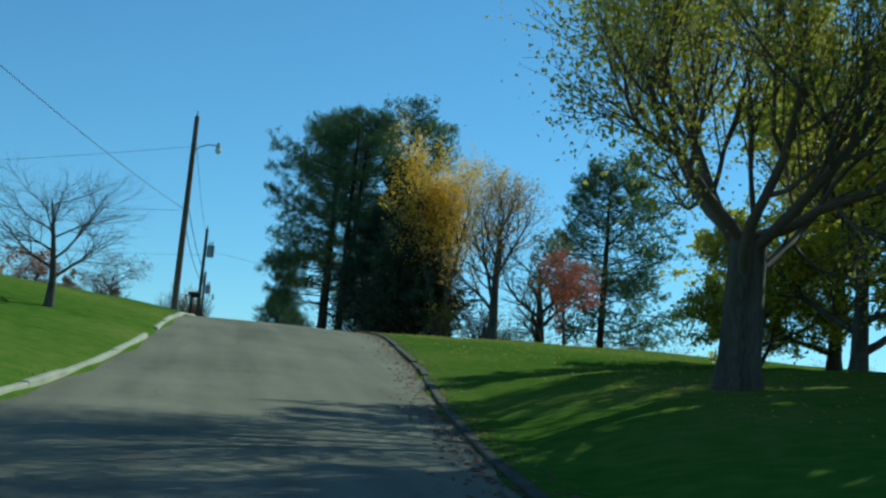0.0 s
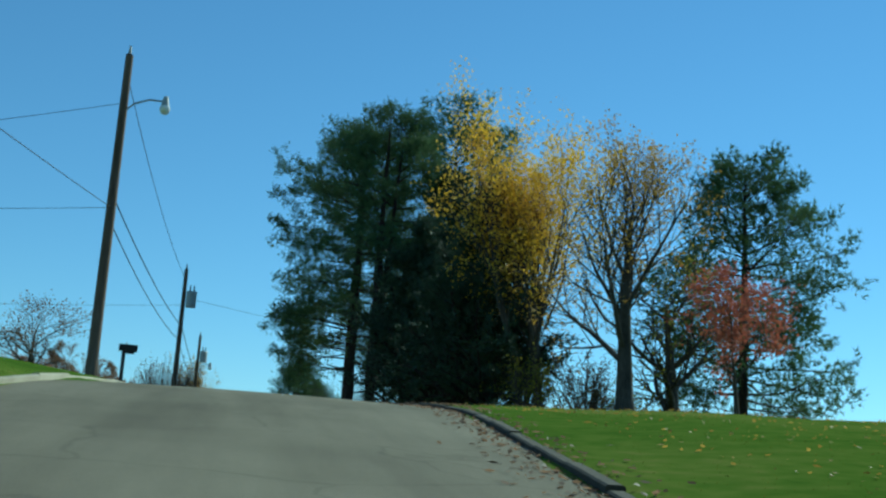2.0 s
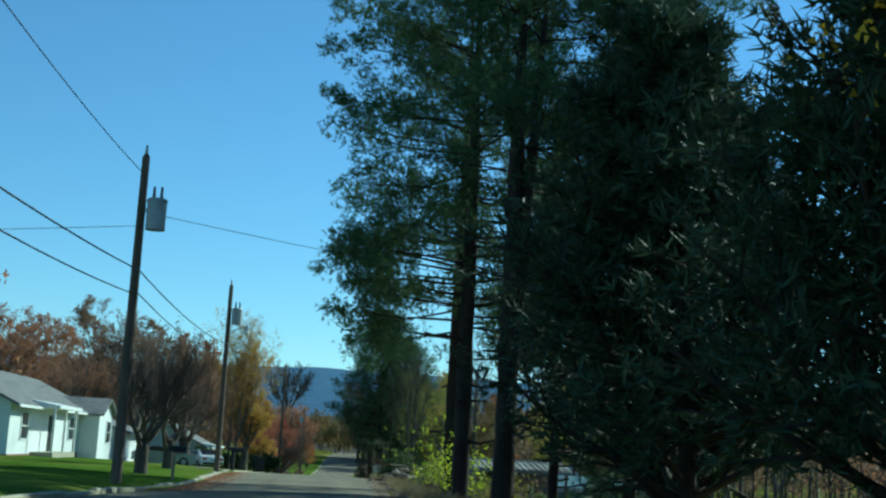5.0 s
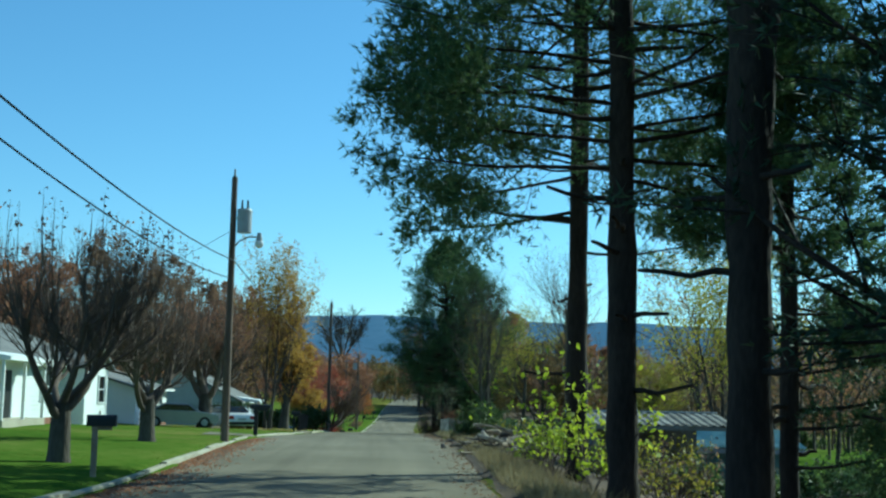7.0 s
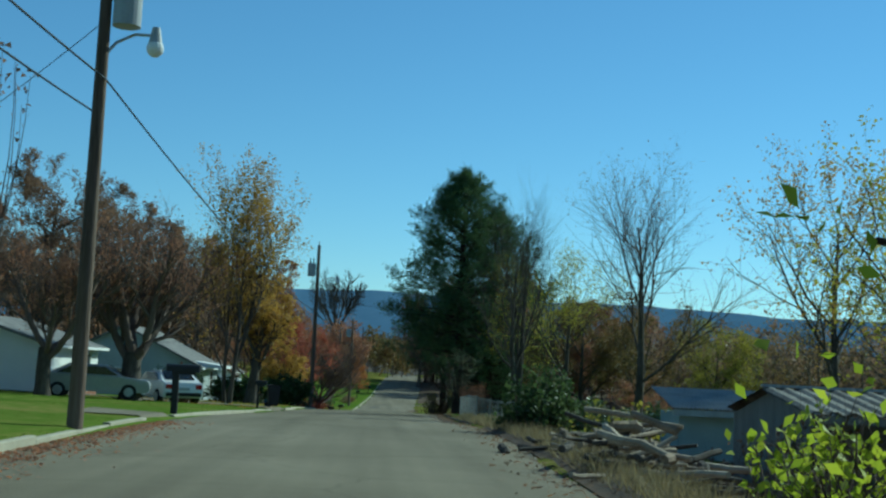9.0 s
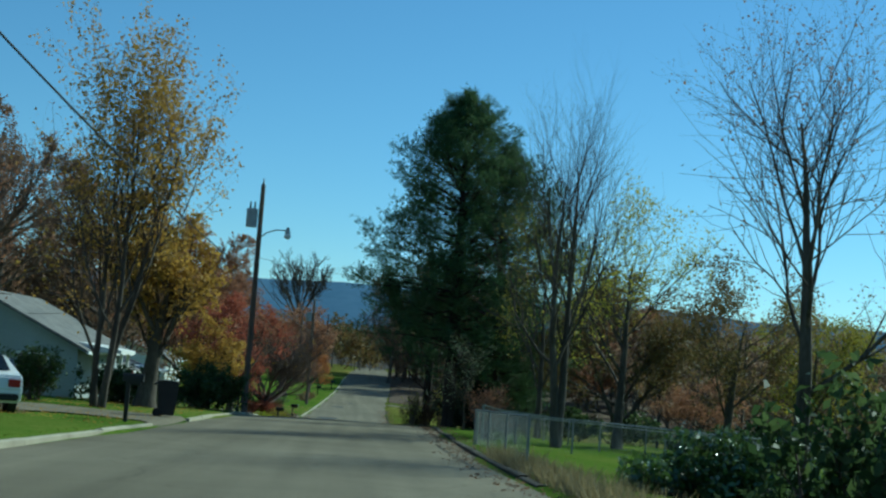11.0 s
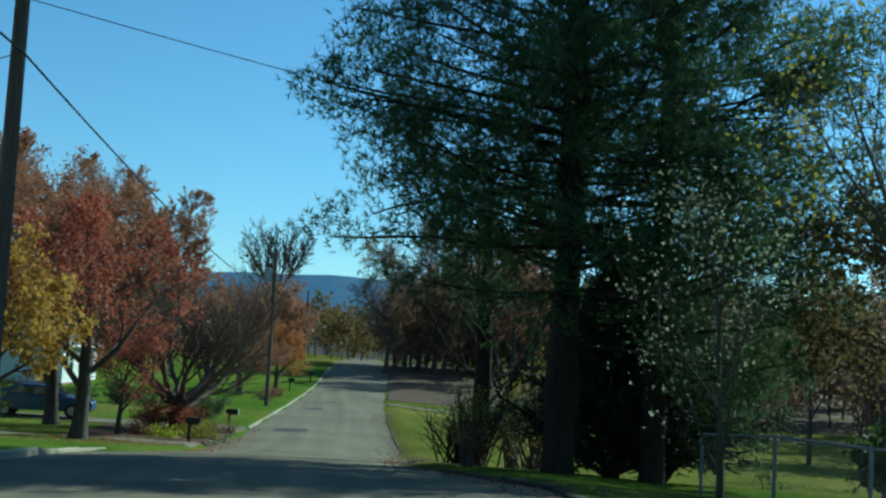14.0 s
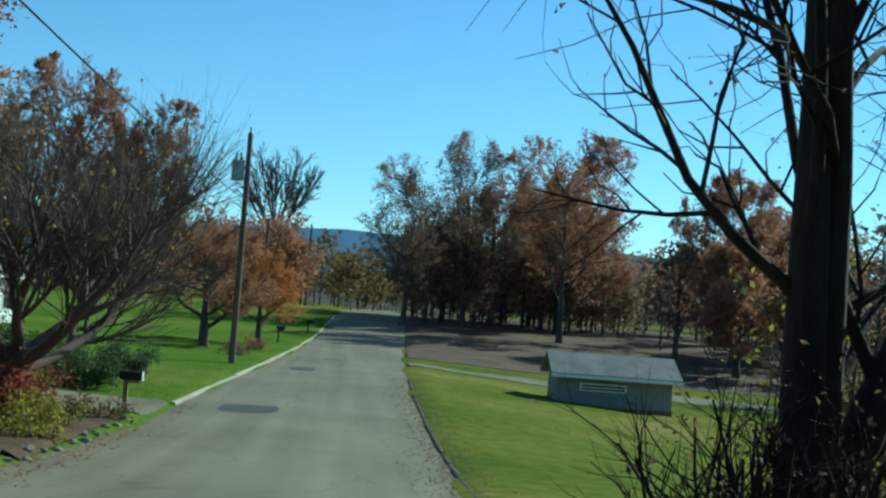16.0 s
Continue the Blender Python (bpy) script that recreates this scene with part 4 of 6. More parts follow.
# ---- houses ----
def window(parent, cx, z0, z1, w, axis, at, out):
    """A sash window proud of a wall: frame, panes. axis: the axis along the wall; at: the wall's place; out: its outward sign."""
    def b(u0, u1, w0, w1, d0, d1):
        lo, hi = sorted((at + out * d0, at + out * d1))
        return boxed(u0, u1, lo, hi, w0, w1) if axis == "x" else boxed(lo, hi, u0, u1, w0, w1)
    win = part("window", b(cx - w / 2, cx + w / 2, z0, z1, 0.005, 0.04), GLASS, parent, "dark glazed window")
    for u0, u1, w0, w1 in ((cx - w / 2 - 0.08, cx - w / 2, z0 - 0.06, z1 + 0.08), (cx + w / 2, cx + w / 2 + 0.08, z0 - 0.06, z1 + 0.08), (cx - w / 2, cx + w / 2, z1, z1 + 0.08), (cx - w / 2, cx + w / 2, z0 - 0.06, z0), (cx - w / 2, cx + w / 2, (z0 + z1) / 2 - 0.025, (z0 + z1) / 2 + 0.025)):
        part("frame", b(u0, u1, w0, w1, 0.0, 0.075), WHITE, win)
    return win


def house(x, y, turn, lx, ly, wall_h, roof_h, wall_mat, label, ridge_axis="x", windows=(), door=None, porch=None, bay=None, roof_mat=None, z=None, gable_mat=None, name="house"):
    """A single-storey house centred at (x, y): walls, lapped siding, roof slabs with eaves, openings."""
    z = ground_at(x, y) if z is None else z
    t = thing(name, x, y, z, turn, label, name)
    a, b = lx / 2, ly / 2
    part("wall", boxed(-a, a, -b, b, -0.6, wall_h), wall_mat, t)
    n = int(wall_h / 0.2)
    bm = bmesh.new()
    for i in range(n):
        box(bm, -a - 0.02, a + 0.02, -b - 0.02, b + 0.02, i * 0.2, i * 0.2 + 0.15)
    part("siding", bm, wall_mat, t)
    part("foundation", boxed(-a - 0.05, a + 0.05, -b - 0.05, b + 0.05, -0.7, 0.02), BRICK, t)
    half, e = (b, a) if ridge_axis == "x" else (a, b)
    over, th = 0.45, 0.14
    drop = roof_h / half * over
    for s in (-1, 1):
        prof = [(s * (half + over), wall_h - drop), (0, wall_h + roof_h), (0, wall_h + roof_h + th), (s * (half + over), wall_h - drop + th)]
        part("roof", prism(prof, ridge_axis, -e - 0.35, e + 0.35), roof_mat or SHINGLE, t)
        part("gutter", prism([(s * (half + over), wall_h - drop - 0.04), (s * (half + over + 0.09), wall_h - drop - 0.04), (s * (half + over + 0.09), wall_h - drop + 0.09), (s * (half + over), wall_h - drop + 0.09)], ridge_axis, -e - 0.35, e + 0.35), WHITE, t)
        part("gable", prism([(-half, wall_h), (half, wall_h), (0, wall_h + roof_h)], ridge_axis, s * (e - 0.12), s * e), gable_mat or wall_mat, t)
    for axis, at, out, cx, w, z0, z1 in windows:
        window(t, cx, z0, z1, w, axis, at, out)
    if door:
        axis, at, out, cx = door
        lo, hi = sorted((at, at + out * 0.05))
        d = part("door", boxed(cx - 0.45, cx + 0.45, lo, hi, 0.1, 2.1) if axis == "x" else boxed(lo, hi, cx - 0.45, cx + 0.45, 0.1, 2.1), DARK, t, "dark front door")
    if porch:
        x0, x1, y0, y1 = porch
        part("porch_floor", boxed(x0, x1, y0, y1, -0.5, 0.12), CONCRETE, t)
        part("porch_roof", prism([(x0 - 0.2, wall_h - 0.15), (x1 + 0.2, wall_h - 0.15), (x1 + 0.2, wall_h), (x0 - 0.2, wall_h + 0.25)], "y", y0 - 0.1, y1 + 0.1), WHITE, t)
        for px, py in ((x1 - 0.1, y0 + 0.1), (x1 - 0.1, (y0 + y1) / 2), (x1 - 0.1, y1 - 0.1)):
            part("porch_post", boxed(px - 0.06, px + 0.06, py - 0.06, py + 0.06, 0.1, wall_h - 0.15), WHITE, t)
    if bay:
        # a gabled bay that stands out from the east wall
        y0, y1, out, bh, rise = bay
        mid = (y0 + y1) / 2
        bay_wall = part("bay_wall", boxed(a - 0.2, a + out, y0, y1, -0.6, bh), wall_mat, t)
        part("bay_gable", prism([(y0, bh), (y1, bh), (mid, bh + rise)], "x", a - 0.2, a + out), wall_mat, t)
        for s in (-1, 1):
            edge = mid + s * ((y1 - y0) / 2 + 0.3)
            low = bh - rise * 0.3 / ((y1 - y0) / 2)
            part("bay_roof", prism([(edge, low), (mid, bh + rise), (mid, bh + rise + 0.13), (edge, low + 0.13)], "x", a - 3.2, a + out + 0.3), roof_mat or SHINGLE, t)
        window(bay_wall, mid + 0.9, 0.7, 2.0, 1.3, "y", a + out, 1)
    return t


house(-14.6, 131.4, 0, 8.2, 23.0, 2.6, 1.9, WHITE, "white single-storey house with grey shingle roof", "y",
      windows=[("y", 4.1, 1, 3.6, 1.5, 0.8, 2.1), ("y", 4.1, 1, -8.4, 1.4, 0.8, 2.1)], door=("y", 4.1, 1, -2.2), porch=(4.1, 5.3, -6.6, -0.6), bay=(6.2, 11.2, 1.25, 2.45, 0.95), z=6.45)
house(-14.3, 161.8, 0, 7.8, 11.4, 2.4, 1.2, WHITE, "white garage building with low grey roof", "y",
      windows=[("y", 3.9, 1, 1.2, 1.1, 0.6, 2.0), ("y", 3.9, 1, 3.2, 1.1, 0.6, 2.0)])
house(-10.8, 182.0, 0, 9.0, 11.0, 2.4, 2.2, GREY_SIDING, "pale blue-grey house with grey shingle gable roof", "y",
      windows=[("x", -5.5, -1, 2.6, 1.2, 0.8, 2.0), ("x", -5.5, -1, -0.5, 1.2, 0.8, 2.0), ("y", 4.5, 1, 2.0, 1.5, 0.8, 2.0)], porch=(4.5, 6.0, -4.6, -1.0))
house(-12.4, 205.5, 0, 8.0, 8.0, 2.6, 1.6, WHITE, "white house with white porch and low gable", "y",
      windows=[("y", 4.0, 1, -2.8, 1.4, 0.8, 2.1), ("x", -4.0, -1, 0.5, 1.5, 0.8, 2.1)], porch=(4.0, 5.4, -0.5, 3.5))
house(-16.5, 251, 0, 9.0, 12.0, 2.7, 1.8, WHITE, "pale house half hidden by autumn trees", "y",
      windows=[("y", 4.5, 1, -3.5, 1.4, 0.8, 2.1), ("y", 4.5, 1, 0.0, 1.4, 0.8, 2.1), ("y", 4.5, 1, 3.5, 1.4, 0.8, 2.1)])
house(18.2, 237.0, -2, 4.8, 3.0, 1.4, 0.65, SHED_SIDING, "small pale grey garden shed with grey roof", "x", windows=[("x", -1.5, -1, -0.5, 1.8, 0.7, 0.9)], name="shed")
house(39.3, 222.6, 8, 3.8, 3.0, 1.4, 0.6, WHITE, "small white outbuilding with dark roof beyond the yard", "x", windows=[("x", -1.5, -1, 0.8, 0.8, 0.5, 1.0)], name="shed")


def corrugated(x, y, z, turn, lx, ly, label, wall_mat, h=2.2, fall=0.7, roof=None):
    """An open-sided outbuilding with a ribbed tin roof that slopes towards the road."""
    t = thing("outbuilding", x, y, z, turn, label, "outbuilding")
    part("wall", boxed(-lx / 2, lx / 2, -ly / 2 + 0.3, ly / 2, -0.8, h - 0.2), wall_mat, t)
    n = int(lx / 0.12)
    xs = np.linspace(-lx / 2 - 0.3, lx / 2 + 0.3, n * 4)
    zz = 0.035 * np.sin(np.arange(n * 4) * math.pi / 2)
    v = [(u, s * (ly / 2 + 0.3), h + w + (fall if s > 0 else 0) + dz) for dz in (0, -0.02) for s in (-1, 1) for u, w in zip(xs, zz)]
    N = n * 4
    f = [(o + i, o + i + 1, o + N + i + 1, o + N + i) for o in (0, 2 * N) for i in range(N - 1)]
    obj("tin_roof", v, f, roof or TIN, t, "corrugated tin roof")
    part("fascia", boxed(-lx / 2 - 0.3, lx / 2 + 0.3, -ly / 2 - 0.28, -ly / 2 - 0.22, h - 0.25, h - 0.05), GREY_PAINT, t)
    return t


def rib_roof_shed(x, y, z, lx, south, north, ridge_z, south_z, north_z, label):
    """An open-fronted shed: ribbed tin on two slopes, a boarded west gable, corner posts and a back wall."""
    t = thing("outbuilding", x, y, z, 0, label, "outbuilding")
    n = int(lx / 0.28)
    us = np.linspace(-0.15, lx + 0.15, n * 4 + 1)
    ws = 0.045 * np.array([0, 1, 1, 0] * n + [0])
    N = len(us)
    for at, lz in ((-south, south_z), (north, north_z)):
        v = [(u, q, h + w + dz) for dz in (0, -0.03) for q, h in ((0.0, ridge_z), (at, lz)) for u, w in zip(us, ws)]
        f = [(o + i, o + i + 1, o + N + i + 1, o + N + i) for o in (0, 2 * N) for i in range(N - 1)]
        obj("tin_roof", v, f, RIB_TIN, t, "ribbed weathered tin roof")
    part("ridge_cap", boxed(-0.15, lx + 0.15, -0.12, 0.12, ridge_z + 0.02, ridge_z + 0.075, 0.01), GREY_PAINT, t)
    part("west_gable", prism([(-south + 0.25, -0.6), (north - 0.25, -0.6), (north - 0.25, north_z - 0.06), (0, ridge_z - 0.06), (-south + 0.25, south_z - 0.06)], "x", 0.02, 0.1), PALE_WOOD, t)
    part("back_wall", boxed(0.1, lx, north - 0.33, north - 0.25, -0.6, north_z - 0.06), PALE_WOOD, t)
    for u in (0.16, lx / 2, lx - 0.1):
        part("post", boxed(u - 0.06, u + 0.06, -south + 0.25, -south + 0.37, -0.6, south_z - 0.06), POLE_WOOD, t)
    part("eave_board", boxed(-0.12, lx + 0.12, -south + 0.02, -south + 0.06, south_z - 0.16, south_z - 0.035), PALE_WOOD, t)
    return t


g0 = ground_at(14.5, 119.5)
rib_roof_shed(12.3, 121.0, g0, 4.7, 2.6, 2.6, 7.42 - g0, 7.04 - g0, 6.95 - g0, "open-fronted shed with a ribbed weathered tin roof below the road")
corrugated(18.0, 139.0, ground_at(18.0, 139.0), -4, 6.4, 4.0, "low outbuilding with a ribbed tin roof below the road", GREY_SIDING, 6.65 - ground_at(18.0, 139.0), 0.6)
corrugated(18.9, 125.6, ground_at(18.9, 125.6), -4, 4.6, 3.2, "teal outbuilding with a pale teal tin roof below the pines", TEAL, 6.15 - ground_at(18.9, 125.6), 0.6, roof=PALE_TEAL)


# ---- vehicles ----
def car(x, y, turn, paint, label):
    z = ground_at(x, y)
    t = thing("car", x, y, z, turn, label, "car", "parked cars")
    prof = [(-2.2, 0.3), (2.15, 0.3), (2.25, 0.55), (2.15, 0.8), (1.1, 0.95), (0.45, 1.38), (-0.95, 1.42), (-1.75, 1.02), (-2.2, 0.95), (-2.28, 0.6)]
    bm = prism(prof, "y", -0.87, 0.87)
    for v in bm.verts:
        if v.co.z > 1.2:
            v.co.y *= 0.8
    bmesh.ops.bevel(bm, geom=list(bm.edges), offset=0.05, segments=2, affect="EDGES")
    part("body", bm, paint, t)
    for s in (-1, 1):
        part("side_window", prism([(0.95, 0.98), (0.42, 1.31), (-0.9, 1.34), (-1.45, 1.03)], "y", s * 0.8, s * 0.89), GLASS, t)
    bm = bmesh.new()
    vs = [bm.verts.new(c) for c in ((1.14, -0.66, 0.99), (1.14, 0.66, 0.99), (0.52, 0.6, 1.4), (0.52, -0.6, 1.4))]
    bm.faces.new(vs)
    bmesh.ops.solidify(bm, geom=bm.faces[:], thickness=0.02)
    part("windscreen", bm, GLASS, t)
    bm = bmesh.new()
    bm.faces.new([bm.verts.new(c) for c in ((-1.02, -0.6, 1.425), (-1.02, 0.6, 1.425), (-1.74, 0.66, 1.06), (-1.74, -0.66, 1.06))])
    bmesh.ops.solidify(bm, geom=bm.faces[:], thickness=0.02)
    part("rear_window", bm, GLASS, t)
    for s in (-1, 1):
        part("tail_light", boxed(-2.29, -2.2, s * 0.66 - 0.14, s * 0.66 + 0.14, 0.68, 0.86, 0.02), TAIL_RED, t, "red tail light")
    part("bumper", boxed(-2.31, -2.18, -0.78, 0.78, 0.36, 0.52, 0.03), DARK, t)
    part("number_plate", boxed(-2.305, -2.27, -0.24, 0.24, 0.62, 0.74), GREY_PAINT, t)
    for wx in (-1.4, 1.4):
        for s in (-1, 1):
            bm = bmesh.new()
            bmesh.ops.create_cone(bm, cap_ends=True, segments=20, radius1=0.32, radius2=0.32, depth=0.2, matrix=Matrix.Translation((wx, s * 0.8, 0.32)) @ pose(0, 0, 0, 90))
            w = part("wheel", bm, RUBBER, t)
            bm = bmesh.new()
            bmesh.ops.create_cone(bm, cap_ends=True, segments=16, radius1=0.2, radius2=0.18, depth=0.04, matrix=Matrix.Translation((wx, s * 0.91, 0.32)) @ pose(0, 0, 0, 90))
            part("rim", bm, STEEL, w)
    for s in (-1, 1):
        part("headlight", boxed(2.1, 2.2, s * 0.62 - 0.15, s * 0.62 + 0.15, 0.6, 0.74, 0.02), LAMP_GLASS, t)
    return t


car(-6.6, 150.2, 8, CAR_SILVER, "silver estate car parked beside the house")
car(-4.2, 153.4, 118, CAR_WHITE, "white car parked near the house")
car(-6.5, 215.4, 4, CAR_BLUE, "dark blue car parked on the driveway")


# ---- street furniture ----
def mailbox(x, y, turn, post_mat, label, h=1.05, z=None, size=1.0, front=None):
    t = thing("mailbox", x, y, ground_at(x, y) if z is None else z, turn, label, "mailbox", "mailboxes along the kerb")
    part("post", boxed(-0.05, 0.05, -0.05, 0.05, -0.2, h - 0.2, 0.006), post_mat, t)
    part("arm", boxed(-0.06, 0.3, -0.045, 0.045, h - 0.26, h - 0.19), post_mat, t)
    prof = [(-0.085, 0)] + [(0.085 * -math.cos(a), 0.12 + 0.085 * math.sin(a)) for a in np.linspace(0, math.pi, 9)] + [(0.085, 0)]
    bm = prism([(u, w + h - 0.19) for u, w in prof], "x", -0.15, 0.36)
    body = part("box", bm, DARK, t, "dark metal letter box with rounded top")
    part("box_door", prism([(u * 1.06, (w - 0.1) * 1.04 + 0.1 + h - 0.19) for u, w in prof], "x", 0.355, 0.375), front or DARK, t)
    part("flag", boxed(0.05, 0.07, 0.088, 0.1, h - 0.1, h + 0.08), LEAF_RED, t, "small red flag")
    if size != 1.0:
        # a broader box and post of the same height
        for o in t.children:
            o.scale = (size, size, 1)
    return t


mailbox(-0.75, 61.8, 10, DARK, "dark mailbox on a post beside the pole", 1.15)
mailbox(-0.15, 99.5, 5, RAW_WOOD, "mailbox on a pale wooden post beside the kerb", 1.1)
mailbox(-0.4, 131.7, 0, DARK, "large black mailbox on a thick black post beside the driveway", 1.3, size=1.7)
mailbox(-0.2, 153.5, 0, DARK, "mailbox on a thin dark post at the driveway", 1.2)
mailbox(1.24, 203.5, 0, DARK, "dark mailbox on a short post by the planting", 0.85)
mailbox(1.82, 213.4, 0, RAW_WOOD, "white-fronted mailbox on a post by the drive", 0.95, front=WHITE)
mailbox(2.7, 262.0, 0, DARK, "dark mailbox on a post at the kerb", 1.0)
mailbox(4.1, 276.0, 0, DARK, "dark mailbox on a post at the kerb", 1.0)


def bin_(x, y, turn):
    t = thing("wheelie_bin", x, y, ground_at(x, y), turn, "black wheeled rubbish bin by the driveway", "bin")
    bm = prism([(-0.24, 0.08), (0.24, 0.08), (0.33, 1.0), (-0.3, 1.0)], "y", -0.28, 0.28)
    bmesh.ops.bevel(bm, geom=list(bm.edges), offset=0.03, segments=2, affect="EDGES")
    part("body", bm, DARK, t)
    lid = prism([(-0.34, 1.0), (0.37, 1.0), (0.34, 1.06), (0.0, 1.12), (-0.3, 1.09)], "y", -0.31, 0.31)
    part("lid", lid, DARK, t)
    part("handle", boxed(-0.4, -0.33, -0.25, 0.25, 0.95, 1.0, 0.01), DARK, t)
    for s in (-1, 1):
        bm = bmesh.new()
        bmesh.ops.create_cone(bm, cap_ends=True, segments=16, radius1=0.13, radius2=0.13, depth=0.06, matrix=Matrix.Translation((-0.25, s * 0.29, 0.13)) @ pose(0, 0, 0, 90))
        part("wheel", bm, RUBBER, t)
    return t


bin_(0.0, 159.3, 10)


def chain_fence(name, a, b, label, gap=2.6, h=1.2):
    """Chain-link fence: posts, a top rail and a woven mesh of crossing wires."""
    a, b = Vector((*a, 0)), Vector((*b, 0))
    n = max(1, round((b - a).length / gap))
    t = thing(name, 0, 0, 0, 0, label, "fence")
    feet = [(a.lerp(b, i / n).x, a.lerp(b, i / n).y) for i in range(n + 1)]
    feet = [Vector((x, y, ground_at(x, y))) for x, y in feet]
    for p in feet:
        obj("fence_post", *wire([p - Vector((0, 0, 0.2)), p + Vector((0, 0, h + 0.03))], 0.028, 8), FENCE_WIRE, t, smooth=True)
    for p, q in zip(feet[:-1], feet[1:]):
        obj("top_rail", *wire([p + Vector((0, 0, h)), q + Vector((0, 0, h))], 0.019, 8), FENCE_WIRE, t, smooth=True)
        L = (q - p).length
        m = int(L / 0.09)
        lines = []
        for i in range(-int(h / 0.09), m + 1):
            for s in (1, -1):
                u0, u1 = (i * 0.09, i * 0.09 + h) if s > 0 else (i * 0.09 + h, i * 0.09)
                # keep the wire inside this bay
                w0, w1 = 0.03, h
                def at(u):
                    return (u - u0) / (u1 - u0)
                k0, k1 = sorted((at(0), at(L)))
                k0, k1 = max(0, k0), min(1, k1)
                if k1 - k0 > 0.02:
                    pts = [p.lerp(q, (u0 + (u1 - u0) * k) / L) + Vector((0, 0, w0 + (w1 - w0) * k)) for k in (k0, k1)]
                    lines.append(pts)
        v, f = tubes(np.array(lines, float), np.full((len(lines), 2), 0.0016), 3)
        obj("mesh", v, f, FENCE_WIRE, t)
    return t


chain_fence("chain_fence", (8.95, 156.0), (8.85, 145.6), "galvanised chain-link fence along the road's edge", 3.0, 0.95)
chain_fence("chain_fence", (9.02, 156.05), (31.0, 158.4), "galvanised chain-link fence across the yard", 2.7, 0.9)
chain_fence("chain_fence", (10.85, 161.2), (33.0, 162.4), "galvanised chain-link fence behind the yard", 2.9, 0.95)
chain_fence("chain_fence", (11.9, 178.6), (13.3, 166.4), "galvanised chain-link fence beside the pines", 2.4, 0.95)
chain_fence("chain_fence", (13.5, 166.2), (34.0, 168.5), "galvanised chain-link fence behind the lawn", 2.9, 0.95)


def swept_gate(x, y, turn, length=1.36, high=1.08, low=0.92):
    """A pale mesh gate whose top rail sweeps down in a curve between two posts."""
    t = thing("gate", x, y, ground_at(x, y), turn, "pale galvanised mesh gate with a swept top rail", "gate")

    def top(u):
        return low + (high - low) * (1 - math.sin(min(1, max(0, u / length)) * math.pi / 2) ** 0.8)

    lines = []
    for i in range(int(length / 0.045)):
        for lean in (-1, 1):
            u = (i + 0.5) * 0.045
            e = min(length, max(0.0, u + lean * 0.5))
            k = abs(e - u) / 0.5
            lines.append([(u, 0, 0.05), (e, 0, 0.05 + (min(top(u), top(e)) - 0.05) * k)])
            lines.append([(u, 0, top(u)), (e, 0, top(u) - (top(u) - 0.05) * k)])
    obj("mesh", *tubes(np.array(lines, float), np.full((len(lines), 2), 0.003), 3), FENCE_WIRE, t, "pale woven wire mesh")
    obj("top_rail", *wire([(length * k / 10, 0, top(length * k / 10) + 0.012) for k in range(11)], 0.02, 8), GATE_PALE, t, smooth=True)
    for u, zt in ((-0.05, high + 0.03), (length + 0.05, low + 0.05)):
        part("gate_post", boxed(u - 0.035, u + 0.035, -0.035, 0.035, -0.2, zt, 0.006), GATE_PALE, t)
    return t


swept_gate(9.7, 160.4, 36)


# ---- trees ----
G = ground_at
PINE_L = "tall white pine with open ragged dark green crown"
# the rise at the start
broadleaf(-4.5, 37.5, G(-4.5, 37.5), 4.4, 5.2, 0.15, 31, "small bare spreading tree on the grass bank", fork=0.32, limbs=11, angle=54, twigs=(10, 9), slim=0.8, fine=2)
broadleaf(-5.9, 77, G(-5.9, 77), 4.2, 4.6, 0.15, 32, "small rounded bare tree with a few brown leaves", LEAF_BROWN, 1800, 0.05, limbs=9, fork=0.25, angle=45, twigs=(8, 7))
broadleaf(-10.5, 80, G(-10.5, 80), 4.0, 4.6, 0.15, 30, "small round tree with rusty leaves behind the rise", LEAF_RUST, 4000, 0.06, limbs=9, fork=0.25, angle=45)
pollard(9.95, 21.9, G(9.95, 21.9), 10.1, 11.0, 0.43, 33, "old tree with thick trunk, cut-back limbs and sparse yellowing leaves", LEAF_TURNING, 36000, 0.052, arms=7, shoots=(7, 9, 5), jitter=0.3, trunk=0.28, angle=62, slim=0.62, lift=0.03)
broadleaf(18.4, 32.5, G(18.4, 32.5), 10, 9, 0.28, 34, "leafy tree turning yellow green beside the lawn", LEAF_SUNLIT, 44000, 0.08, limbs=13, fork=0.1, angle=54, lift=0.02, twigs=(8, 7))
broadleaf(21.5, 39.5, G(21.5, 39.5), 10, 8.5, 0.28, 234, "leafy tree turning yellow green beside the lawn", LEAF_SUNLIT, 24000, 0.1, limbs=11, fork=0.12, angle=48, lift=0.03, twigs=(7, 6))
broadleaf(24, 42, G(24, 42), 8, 6, 0.22, 36, "tree with yellow green leaves down the lawn", LEAF_TURNING, 9000, 0.09, limbs=8, fork=0.25)
broadleaf(17.6, 37.5, G(17.6, 37.5), 5.0, 6.0, 0.16, 373, "low spreading tree with yellow green leaves on the lawn", LEAF_TURNING, 15000, 0.07, limbs=12, fork=0.06, angle=58, lift=0.0, twigs=(7, 6), dome=True)
# trees added out of view, only to cast shade on lawn and road
for i, (x, y) in enumerate(((18.5, 19), (22.5, 26), (30.5, 45), (31, 28))):
    broadleaf(x, y, G(x, y), 13, 10, 0.36, 135 + i, "added leafy yellow green tree beyond the view, to shade the lawn", LEAF_OLIVE, 19000, 0.3, limbs=9, fork=0.16, twigs=(5, 4), group="shade trees")
